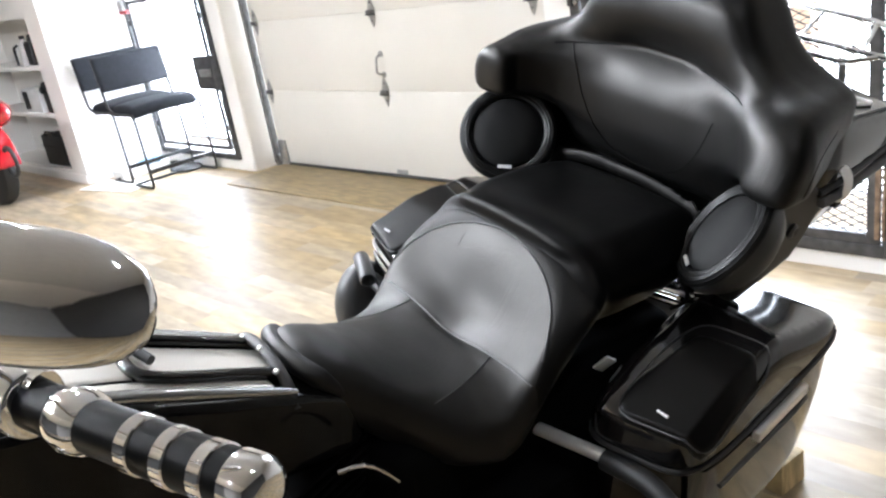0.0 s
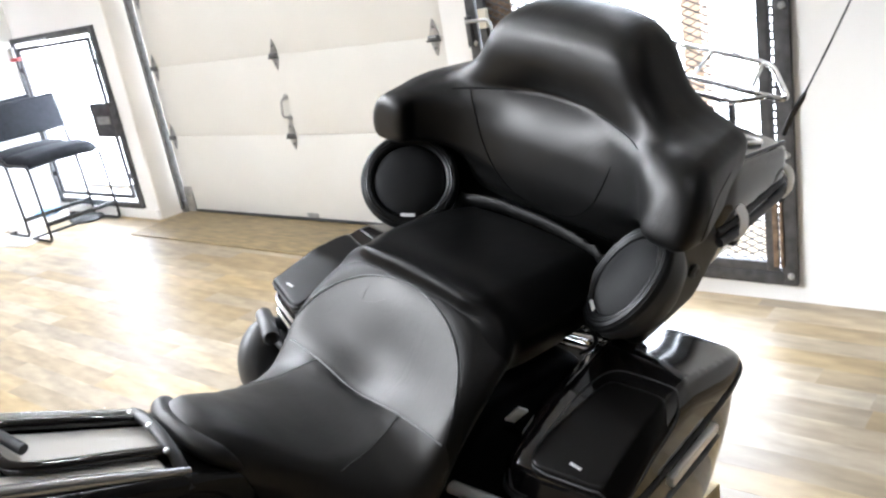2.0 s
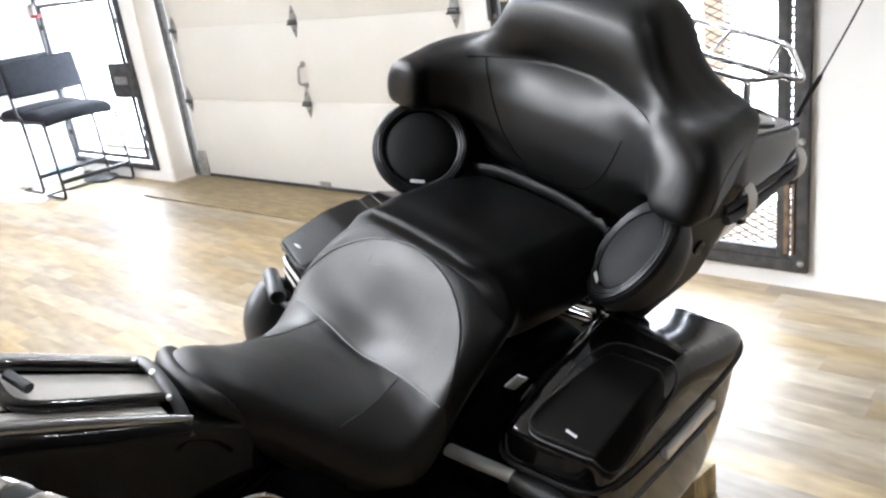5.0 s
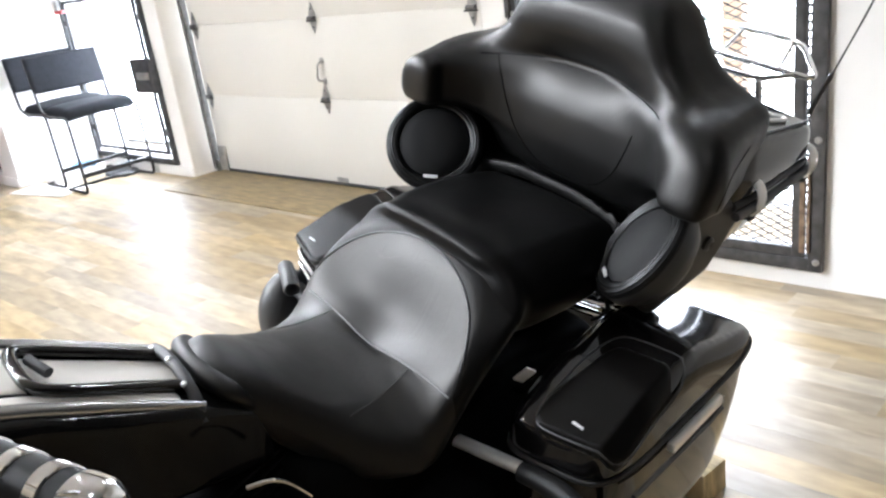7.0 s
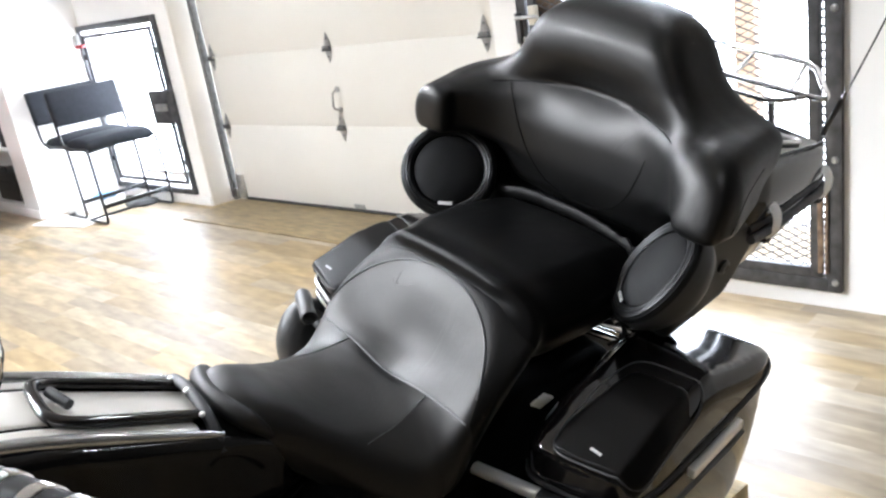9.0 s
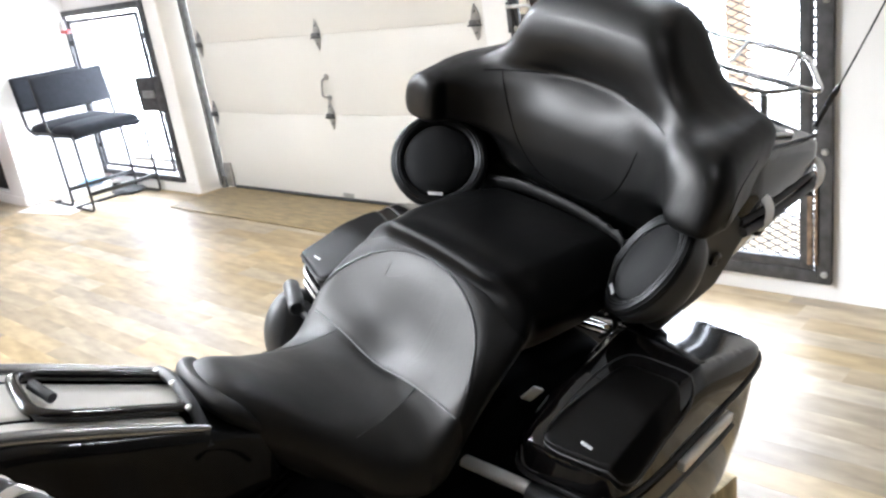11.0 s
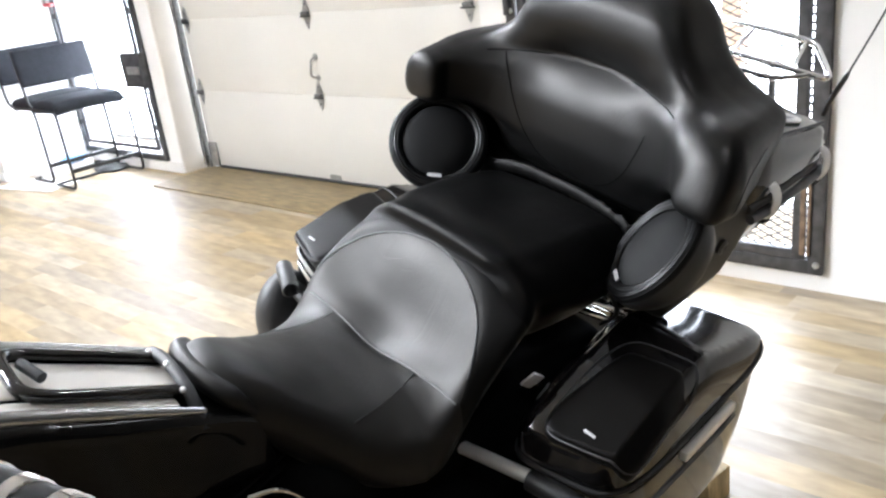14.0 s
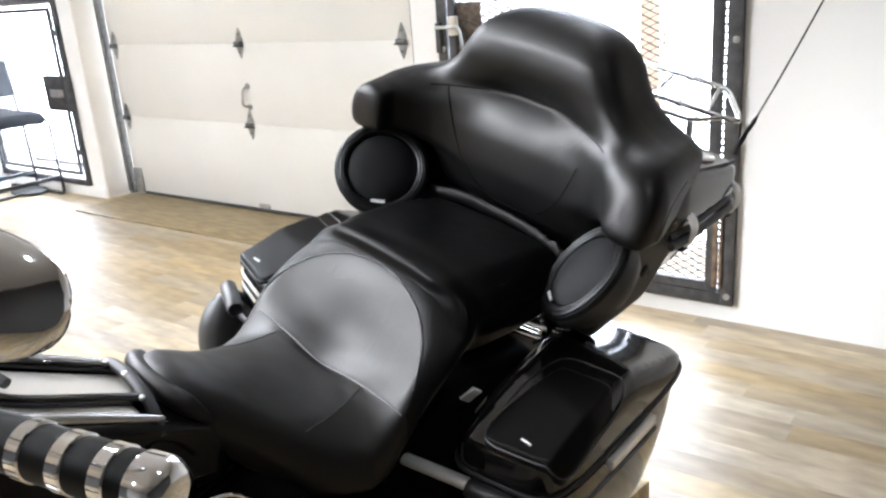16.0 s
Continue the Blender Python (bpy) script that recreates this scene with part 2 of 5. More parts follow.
def box(lo, hi, bevel=0.0, seg=2, bm=None, m=None):
    bm = bm or bmesh.new()
    lo, hi = Vector(lo), Vector(hi)
    mm = Matrix.Translation((lo + hi) / 2) @ Matrix.Diagonal((*(hi - lo), 1))
    r = bmesh.ops.create_cube(bm, size=1, matrix=mm)
    if bevel:
        es = list({e for v in r["verts"] for e in v.link_edges})
        rr = bmesh.ops.bevel(bm, geom=es, offset=bevel, segments=seg, profile=0.5, affect="EDGES")
        vs = list({v for f in rr["faces"] for v in f.verts} | {v for v in r["verts"] if v.is_valid})
    else:
        vs = r["verts"]
    if m is not None:
        bmesh.ops.transform(bm, matrix=m, verts=vs)
    return bm


def cyl(p0, p1, r0, r1=None, n=20, bm=None, bevel=0.0):
    bm = bm or bmesh.new()
    p0, p1 = Vector(p0), Vector(p1)
    d = p1 - p0
    m = Matrix.Translation((p0 + p1) / 2) @ d.to_track_quat("Z", "Y").to_matrix().to_4x4()
    r = bmesh.ops.create_cone(bm, cap_ends=True, segments=n, radius1=r0, radius2=r0 if r1 is None else r1, depth=d.length, matrix=m)
    if bevel:
        es = [e for e in {e for v in r["verts"] for e in v.link_edges} if any(len(f.verts) > 4 for f in e.link_faces)]
        bmesh.ops.bevel(bm, geom=es, offset=bevel, segments=2, profile=0.5, affect="EDGES")
    return bm


def lathe(profile, at, axis, n=40, bm=None):
    """A turned body: (distance along the axis, radius) pairs."""
    bm = bm or bmesh.new()
    m = Matrix.Translation(at) @ Vector(axis).to_track_quat("Z", "Y").to_matrix().to_4x4()
    rings = []
    for d, r in profile:
        if r < 1e-5:
            rings.append([bm.verts.new(m @ Vector((0, 0, d)))])
        else:
            rings.append([bm.verts.new(m @ Vector((r * math.cos(2 * math.pi * i / n), r * math.sin(2 * math.pi * i / n), d))) for i in range(n)])
    for a, b in zip(rings, rings[1:]):
        for i in range(n):
            j = (i + 1) % n
            if len(a) == 1 and len(b) == 1:
                continue
            if len(a) == 1:
                bm.faces.new((a[0], b[i], b[j]))
            elif len(b) == 1:
                bm.faces.new((a[i], b[0], a[j]))
            else:
                bm.faces.new((a[i], a[j], b[j], b[i]))
    return bm


def smooth_line(pts, per=6, closed=False):
    """Points on a rounded curve through pts."""
    pts = [Vector(p) for p in pts]
    n, out = len(pts), []
    for i in range(n if closed else n - 1):
        p0, p1, p2, p3 = [pts[k % n] if closed else pts[max(0, min(n - 1, k))] for k in (i - 1, i, i + 1, i + 2)]
        for s in range(per):
            t = s / per
            out.append(0.5 * (2 * p1 + (p2 - p0) * t + (2 * p0 - 5 * p1 + 4 * p2 - p3) * t * t + (3 * p1 - p0 - 3 * p2 + p3) * t ** 3))
    return out if closed else out + [pts[-1]]


def corner_line(pts, r, closed=False, seg=5):
    """A polyline with its corners rounded to the radius r."""
    pts = [Vector(p) for p in pts]
    n, out = len(pts), []
    for i, p in enumerate(pts):
        if not closed and i in (0, n - 1):
            out.append(p)
            continue
        a, b = (pts[i - 1] - p), (pts[(i + 1) % n] - p)
        k = min(r, a.length * 0.45, b.length * 0.45)
        a, b = p + a.normalized() * k, p + b.normalized() * k
        for s in range(seg + 1):
            t = s / seg
            out.append((1 - t) ** 2 * a + 2 * t * (1 - t) * p + t * t * b)
    return out


def tube(pts, r, n=10, closed=False, bm=None, caps=True, flat=1.0):
    """A round (or flattened) bar along pts; r is one radius or one for each point."""
    bm = bm or bmesh.new()
    pts = [Vector(p) for p in pts]
    k, rings, side = len(pts), [], None
    for i, p in enumerate(pts):
        if closed:
            d = pts[(i + 1) % k] - pts[i - 1]
        else:
            d = pts[min(i + 1, k - 1)] - pts[max(i - 1, 0)]
        d.normalize()
        if side is None:
            side = d.cross(Vector((0, 0, 1)))
            if side.length < 0.1:
                side = d.cross(Vector((0, 1, 0)))
        side = (side - d * side.dot(d)).normalized()
        up = d.cross(side)
        rad = r[i] if isinstance(r, (list, tuple)) else r
        rings.append([bm.verts.new(p + (side * math.cos(2 * math.pi * j / n) + up * (flat * math.sin(2 * math.pi * j / n))) * rad) for j in range(n)])
    for i in range(k if closed else k - 1):
        a, b = rings[i], rings[(i + 1) % k]
        for j in range(n):
            bm.faces.new((a[j], a[(j + 1) % n], b[(j + 1) % n], b[j]))
    if caps and not closed:
        bm.faces.new(rings[0][::-1]), bm.faces.new(rings[-1])
    return bm


# Soft bodies as implicit shapes, meshed on a grid.
def implicit(name, fn, lo, hi, h, material, steps=3):
    ax = [np.arange(a, b + h, h) for a, b in zip(lo, hi)]
    gx, gy, gz = np.meshgrid(*ax, indexing="ij")
    F = fn(gx, gy, gz)
    s = F < 0
    shp = tuple(n - 1 for n in F.shape)
    acc, cnt = np.zeros(shp + (3,)), np.zeros(shp)
    offs = [(i, j, k) for i in (0, 1) for j in (0, 1) for k in (0, 1)]
    def sl(o):
        return tuple(slice(o[d], o[d] + shp[d]) for d in range(3))
    base = np.stack([gx[sl((0, 0, 0))], gy[sl((0, 0, 0))], gz[sl((0, 0, 0))]], -1)
    for o in offs:
        for d in range(3):
            if o[d]:
                continue
            q = list(o)
            q[d] = 1
            fa, fb = F[sl(o)], F[sl(q)]
            cross = (fa < 0) != (fb < 0)
            t = np.where(cross, fa / np.where(cross, fa - fb, 1), 0)
            for e in range(3):
                acc[..., e] += np.where(cross, (o[e] + (t if e == d else 0)) * h, 0)
            cnt += cross
    act = cnt > 0
    idx = -np.ones(shp, int)
    idx[act] = np.arange(act.sum())
    V = base[act] + acc[act] / cnt[act][:, None]
    faces = []
    for d in range(3):
        e1, e2 = [(1, 2), (2, 0), (0, 1)][d]
        a = [slice(1, shp[k]) for k in range(3)]
        a[d] = slice(0, shp[d])
        b = list(a)
        b[d] = slice(1, shp[d] + 1)
        sa, sb = s[tuple(a)], s[tuple(b)]
        pos = np.argwhere(sa != sb)
        flip = sa[tuple(pos.T)]
        pos = pos + np.array([0 if k == d else 1 for k in range(3)])
        u, v = np.eye(3, dtype=int)[e1], np.eye(3, dtype=int)[e2]
        q = [idx[tuple((pos - a_ * u - b_ * v).T)] for a_, b_ in ((0, 0), (1, 0), (1, 1), (0, 1))]
        Q = np.stack(q, 1)
        Q[~flip] = Q[~flip][:, ::-1]
        faces.append(Q)
    Q = np.concatenate(faces)
    Q = Q[(Q >= 0).all(1)]
    e = h * 0.25
    for _ in range(steps):
        f0 = fn(*V.T)
        g = np.stack([fn(*(V + e * np.eye(3)[d]).T) - fn(*(V - e * np.eye(3)[d]).T) for d in range(3)], 1) / (2 * e)
        move = -(f0 / np.maximum((g ** 2).sum(1), 0.05))[:, None] * g
        V = V + np.clip(move, -h, h) * 0.8
    me = bpy.data.meshes.new(name)
    me.from_pydata(V.tolist(), [], Q.tolist())
    me.materials.append(material)
    me.polygons.foreach_set("use_smooth", [True] * len(me.polygons))
    me.update()
    return me


def sbox(x, y, z, c, half, r, R=None):
    q = [x - c[0], y - c[1], z - c[2]]
    if R is not None:
        q = [R[0, d] * q[0] + R[1, d] * q[1] + R[2, d] * q[2] for d in range(3)]
    a = [np.abs(q[d]) - (half[d] - r) for d in range(3)]
    o = np.sqrt(sum(np.maximum(k, 0) ** 2 for k in a))
    return o + np.minimum(np.maximum(np.maximum(a[0], a[1]), a[2]), 0) - r


def sell(x, y, z, c, half, R=None):
    q = [x - c[0], y - c[1], z - c[2]]
    if R is not None:
        q = [R[0, d] * q[0] + R[1, d] * q[1] + R[2, d] * q[2] for d in range(3)]
    k0 = np.sqrt(sum((q[d] / half[d]) ** 2 for d in range(3)))
    k1 = np.sqrt(sum((q[d] / half[d] ** 2) ** 2 for d in range(3)))
    return k0 * (k0 - 1) / np.maximum(k1, 1e-6)


def su(a, b, k):
    h = np.clip(0.5 + 0.5 * (b - a) / k, 0, 1)
    return b * (1 - h) + a * h - k * h * (1 - h)


def si(a, b, k):
    return -su(-a, -b, k)


def prof(keys, t):
    """A smooth curve through (t, value) keys, with no overshoot."""
    ks = np.array(keys, float)
    X, Y = ks[:, 0], ks[:, 1]
    h, d = np.diff(X), np.diff(Y) / np.diff(X)
    m = np.concatenate([[d[0]], np.where(d[:-1] * d[1:] > 0, 2 * d[:-1] * d[1:] / np.where(d[:-1] + d[1:] == 0, 1, d[:-1] + d[1:]), 0), [d[-1]]])
    tt = np.clip(t, X[0], X[-1])
    i = np.clip(np.searchsorted(X, tt) - 1, 0, len(h) - 1)
    s = (tt - X[i]) / h[i]
    return (1 + 2 * s) * (1 - s) ** 2 * Y[i] + s * (1 - s) ** 2 * h[i] * m[i] + s * s * (3 - 2 * s) * Y[i + 1] + s * s * (s - 1) * h[i] * m[i + 1]


# ---- the room ----
X0, X1, Y0, H = -9.6, 3.2, -5.4, 3.0
YG, YW, YR = 3.325, 3.12, 2.925          # garage door, window wall, gate wall

structure("floor", box((X0 - 0.2, Y0 - 0.2, -0.2), (X1 + 0.2, 3.8, -0.006)), M_SUBFLOOR, "wood-look plank floor with dark joints", "floor")
structure("ground", box((-300, -300, -0.45), (300, 300, -0.25)), M_PAVE, "pale concrete ground outside the shop", "ground")
structure("ceiling", box((X0 - 0.2, -2.5, H), (X1 + 0.2, 3.9, H + 0.15)), M_CEIL, "plain pale grey ceiling", "ceiling")
# unseen; left lighter than the rest so the mirror reflects it brightly
structure("ceiling_front", box((X0 - 0.2, Y0 - 0.2, H), (X1 + 0.2, -2.5, H + 0.15)), M_WALL, "plain white unseen ceiling over the front of the shop", "ceiling")
# wall with the window: left of the garage door
bm = box((-6.93, YW, 0), (-6.91, YW + 0.25, H))
box((-6.91, YW, 0), (-5.70, YW + 0.25, 0.13), bm=bm)
box((-6.91, YW, 1.40), (-5.70, YW + 0.25, H), bm=bm)
box((-5.70, YW, 0), (-5.517, YW + 0.25, H), bm=bm)
structure("wall_window", bm, M_WALL, "white painted wall round the low window", "wall")
structure("wall_pier", box((-5.517, YW + 0.005, 0.001), (-5.505, YG + 0.05, H)), M_JAMB, "cream return of the wall beside the garage door", "wall")
# above and behind the garage door: unseen, coloured dark to darken reflections
structure("wall_lintel", box((-5.505, YW + 0.002, 2.56), (-2.42, YG + 0.2, H)), M_DIM, "unseen wall over the garage door, coloured dark for reflections", "wall")
# gate wall, right of the garage door
bm = box((-2.42, YR, 0), (-2.23, YG + 0.25, H))
box((-2.23, YR, 2.5), (-0.93, YR + 0.25, H), bm=bm)
box((-2.23, YR, 0), (-0.93, YR + 0.25, 0.07), bm=bm)
box((-0.93, YR, 0), (X1, YR + 0.25, H), bm=bm)
structure("wall_gate", bm, M_WALL, "white painted wall round the barred doorway", "wall")
# unseen closing walls, toned dark and pale for their reflections in the bike
structure("wall_east", box((X1, Y0, 0), (X1 + 0.2, YR, H)), M_DIM, "unseen side wall, coloured dark for reflections", "wall")
structure("wall_south", box((-2.0, Y0 - 0.2, 0), (X1 + 0.2, Y0, H)), M_PALE, "plain pale grey wall", "wall")
structure("wall_south_west", box((X0, Y0 - 0.2, 0), (-2.0, Y0, H)), M_DIM, "unseen wall, coloured dark for reflections", "wall")
structure("wall_west", box((X0 - 0.2, Y0 - 0.2, 0), (X0, YW + 0.25, H)), M_PALE, "plain pale side wall", "wall")
# shelf niche wall
NX0, NX1, NF, NB = -8.95, -7.23, 2.40, 2.72
structure("wall_niche", box((NX1, NF, 0), (-6.93, YW + 0.25, H)), M_WALL, "white wall beside a built-in shelf niche", "wall")
structure("wall_far", box((X0, NF, 0), (NX0, NF + 0.5, H)), M_WALL, "white wall on the far side of the shelf niche", "wall")
structure("niche_header", box((NX0, NF, 1.365), (NX1, NB, H)), M_WALL, "white wall over the shelf niche", "wall")
structure("niche_base", box((NX0, NF, 0), (NX1, NB, 0.10)), M_WALL, "white plinth of the shelf niche", "plinth")
structure("niche_back", box((NX0, NB, 0), (NX1, NB + 0.18, H)), M_WALL, "white back of the shelf niche", "wall")
for z in (0.545, 0.945):
    structure("niche_shelf", box((NX0, NF + 0.004, z), (NX1, NB, z + 0.035), 0.004), M_WALL, "white built-in shelf board", "shelf")
# base boards
for k, (lo, hi) in enumerate([((-6.9, YW - 0.012, 0.0), (-5.52, YW, 0.075)), ((X0, NF - 0.012, 0), (-6.94, NF, 0.075))]):
    structure("baseboard", box(lo, hi, 0.004), M_WALL, "low white painted baseboard", "baseboard")

# daylight outside the openings
for nm, lo, hi in (("backdrop_window", (-7.6, 4.3, -0.25), (-4.9, 4.32, 2.4)), ("backdrop_gate", (-3.2, 4.6, -0.25), (1.2, 4.62, 3.2))):
    structure(nm, box(lo, hi), M_OUT, "overexposed pale daylight outside", "daylight")
pier = thing("brick_pier", "pale orange brick pier outside the gate", "pier", (-1.62, 3.75, -0.25))
part("shaft", box((-0.05, 0, 0), (0.05, 0.1, 2.6), 0.01), M_BRICK, pier)

# ---- garage door ----
gd = thing("garage_door", "cream sectional steel garage door, closed", "garage door", (0, 0, 0))
GX0, GX1 = -5.44, -2.70
part("backing", box((GX0, YG + 0.05, 0.0), (GX1, YG + 0.07, 2.56)), M_GDOOR, gd)
zs = [0.012, 0.575, 1.075, 1.57, 2.06, 2.56]
for a, b in zip(zs, zs[1:]):
    bm = box((GX0, YG, a + 0.0006), (GX1, YG + 0.045, b - 0.0006), 0.0022)
    part("section", bm, M_GDOOR, gd)
part("bottom_seal", box((GX0 + 0.1, YG - 0.014, 0.0), (GX1, YG + 0.04, 0.011)), M_RUBBER, gd, "black rubber bottom seal")


def hinge(x, z, parent, wide=0.05):
    bm = bmesh.new()
    vs = [(0, 0.095), (0.014, 0.07), (wide * 0.62, 0.018), (wide * 0.62, -0.018), (0.014, -0.07), (0, -0.095), (-0.014, -0.07), (-wide * 0.62, -0.018), (-wide * 0.62, 0.018), (-0.014, 0.07)]
    f = bm.faces.new([bm.verts.new((x + a, YG - 0.002, z + b)) for a, b in vs])
    ex = bmesh.ops.extrude_face_region(bm, geom=[f])
    bmesh.ops.translate(bm, verts=[v for v in ex["geom"] if isinstance(v, bmesh.types.BMVert)], vec=(0, -0.004, 0))
    h = part("hinge", bm, M_ZINC, parent, "zinc-plated hinge plate", smooth=False)
    part("knuckle", cyl((x - wide * 0.6, YG - 0.016, z), (x + wide * 0.6, YG - 0.016, z), 0.012, n=12), M_GALV, h)
    part("pin", cyl((x - wide * 0.9, YG - 0.018, z - 0.016), (x + wide * 0.9, YG - 0.018, z - 0.016), 0.005, n=10), M_IRON, h)
    for dz in (0.055, -0.055):
        part("bolt", cyl((x, YG - 0.012, z + dz), (x, YG - 0.004, z + dz), 0.007, n=6), M_GALV, h)
    return h


for z in zs[1:5]:
    for x in (-5.385, -4.075, -2.80):
        hinge(x, z, gd)
handle = part("pull_handle", tube(corner_line([(-4.062, YG, 0.815), (-4.062, YG - 0.045, 0.80), (-4.075, YG - 0.05, 0.70), (-4.062, YG, 0.685)], 0.03), 0.007, 10), M_ZINC, gd, "bent metal pull handle")
for z in (0.815, 0.685):
    part("handle_foot", cyl((-4.062, YG - 0.006, z), (-4.062, YG - 0.001, z), 0.02, n=16), M_ZINC, handle)
part("bottom_bracket", box((-4.10, YG - 0.012, 0.012), (-4.0, YG - 0.002, 0.06), 0.003), M_ZINC, gd, "small zinc bracket on the bottom edge")
for x in (GX0 + 0.06, GX1 - 0.06):
    part("corner_bracket", box((x - 0.045, YG - 0.02, 0.015), (x + 0.045, YG - 0.002, 0.20), 0.004), M_ZINC, gd, "zinc corner bracket")
for s, x in ((1, GX0 - 0.015), (-1, GX1 + 0.015)):
    bm = box((x - 0.012, YG - 0.05, 0.03), (x - 0.006, YG + 0.01, 2.5))
    box((x - 0.012, YG - 0.055, 0.03), (x + 0.02, YG - 0.05, 2.5), bm=bm)
    part("guide_rail", bm, M_GALV, gd, "galvanised door track")
part("bottom_rod", tube([(GX0 + 0.12, YG - 0.012, 0.022), (GX1 - 0.1, YG - 0.012, 0.022)], 0.008, 10), M_IRON, gd, "dark rod along the bottom edge")
part("track_foot", box((GX0 - 0.06, YG - 0.03, 0.0), (GX0 + 0.01, YG - 0.005, 0.09), 0.003), M_ZINC, gd)
tagged(new("threshold_board", link_bm("threshold_board", box((-5.42, 2.80, 0.0), (-2.45, YG - 0.01, 0.010), 0.003), M_PLY)), "worn tan plywood board lying before the garage door", "board")

# ---- low window with its iron frame ----
win = thing("window_1", "low bright window behind a dark iron frame", "window", (0, 0, 0))
win["kind"] = "structure"
WX0, WX1, WZ0, WZ1 = -6.96, -5.675, 0.085, 1.435
def bars(parent, y0, y1, x0, x1, z0, z1, w, material, name="frame_bar", bevel=0.003):
    for lo, hi in (((x0, y0, z0), (x0 + w, y1, z1)), ((x1 - w, y0, z0), (x1, y1, z1)), ((x0 + w, y0, z0), (x1 - w, y1, z0 + w)), ((x0 + w, y0, z1 - w), (x1 - w, y1, z1))):
        part(name, box(lo, hi, bevel), material, parent)
bars(win, YW - 0.030, YW - 0.001, WX0, WX1, WZ0, WZ1, 0.042, M_IRON, "outer_frame")
bars(win, YW - 0.026, YW - 0.006, WX0 + 0.085, WX1 - 0.085, WZ0 + 0.075, WZ1 - 0.075, 0.028, M_IRON, "inner_frame")
for z in (WZ0 + 0.25, WZ1 - 0.25):
    for x in (WX0 + 0.042, WX1 - 0.085):
        part("hinge_lug", box((x, YW - 0.024, z - 0.02), (x + 0.043, YW - 0.010, z + 0.02)), M_IRON, win)
lock = part("lock_box", box((-5.93, YW - 0.075, 0.645), (-5.655, YW - 0.031, 0.895), 0.006), M_IRON, win, "dark steel lock box")
part("lock_bolt", box((-5.84, YW - 0.092, 0.745), (-5.68, YW - 0.076, 0.80), 0.005), M_ZINC, lock, "bright sliding bolt")
g = part("pane", box((-6.905, YW + 0.10, 0.131), (-5.705, YW + 0.106, 1.399)), M_GLASS, win)
g.visible_shadow = False

# ---- barred gate in its doorway ----
gate = thing("gate", "dark iron security gate of expanded metal mesh", "gate", (0, 0, 0))
GAX0, GAX1, GZ0, GZ1, GY = -2.255, -0.913, 0.075, 2.48, YR
bars(gate, GY - 0.03, GY - 0.001, GAX0, GAX1, GZ0, GZ1, 0.05, M_IRON, "outer_frame")
for z in (0.115, 0.58, 1.10, 1.65):
    part("bolt", lathe([(0, 0.013), (0.004, 0.013), (0.010, 0.008), (0.011, 0)], (GAX1 - 0.022, GY - 0.03, z), (0, -1, 0), 14), M_ZINC, gate, "round zinc bolt head")
# slotted strip and rust-brown inner stile
for i in range(84):
    z = 0.13 + i * 0.0275
    part("strip_link", box((GAX1 - 0.0665, GY - 0.024, z), (GAX1 - 0.0575, GY - 0.012, z + 0.0095)), M_IRON, gate)
for x in (GAX1 - 0.074, GAX1 - 0.0575):
    part("strip_side", box((x, GY - 0.0245, 0.12), (x + 0.0075, GY - 0.0115, 2.45)), M_IRON, gate)
bars(gate, GY - 0.028, GY - 0.004, GAX0 + 0.06, GAX1 - 0.074, GZ0 + 0.052, GZ1 - 0.055, 0.038, M_IRON, "inner_frame")
part("rusty_bar", box((GAX1 - 0.082, GY - 0.040, 0.15), (GAX1 - 0.062, GY - 0.029, 0.52), 0.003), M_RUST, gate, "rust-brown flat bar")
part("rusty_bar", box((GAX1 - 0.056, GY - 0.040, 0.15), (GAX1 - 0.044, GY - 0.031, 0.52), 0.003), M_RUST, gate, "rust-brown flat bar")
# expanded metal: strands that meet and part
bm = bmesh.new()
mx0, mx1, mz0, mz1 = GAX0 + 0.09, GAX1 - 0.10, GZ0 + 0.085, GZ1 - 0.09
cw, ch, th = 0.062, 0.030, 0.0024
nx, nz = int((mx1 - mx0) / (cw / 2)), int((mz1 - mz0) / ch)
for r in range(nz):
    for sgn in (1, -1):
        prev = None
        for c in range(nx + 1):
            x = mx0 + c * cw / 2
            z = mz0 + r * ch + (sgn * ch / 2 * (1 if c % 2 else 0)) + ch / 2
            now = [bm.verts.new((x, GY - 0.016 - 0.003 * sgn * (c % 2), z + th)), bm.verts.new((x, GY - 0.020 - 0.003 * sgn * (c % 2), z - th))]
            if prev:
                bm.faces.new((prev[0], now[0], now[1], prev[1]))
            prev = now
ob = part("expanded_mesh", bm, M_IRON, gate, "diamond mesh of expanded metal", smooth=False)
ob["kind"] = "stuff"
part("latch_shield", box((-2.165, GY - 0.010, 1.02), (-2.03, GY - 0.004, 1.27)), M_RUST, gate, "rusty steel shield behind the latch")
lt = part("latch", box((-2.175, GY - 0.055, 1.135), (-2.135, GY - 0.030, 1.215), 0.003), M_BEIGE, gate, "pale painted latch block")
part("latch_bar", tube(corner_line([(-2.24, GY - 0.06, 1.17), (-2.115, GY - 0.06, 1.17), (-2.10, GY - 0.06, 1.075)], 0.025), 0.008, 10), M_ZINC, lt, "bent zinc latch bar")
part("hasp", box((-2.25, GY - 0.052, 1.06), (-2.225, GY - 0.031, 1.19), 0.003), M_IRON, lt)
part("latch_knob", lathe([(0, 0.012), (0.006, 0.012), (0.011, 0.006), (0.012, 0)], (-2.225, GY - 0.03, 1.075), (0, -1, 0), 14), M_ZINC, lt)

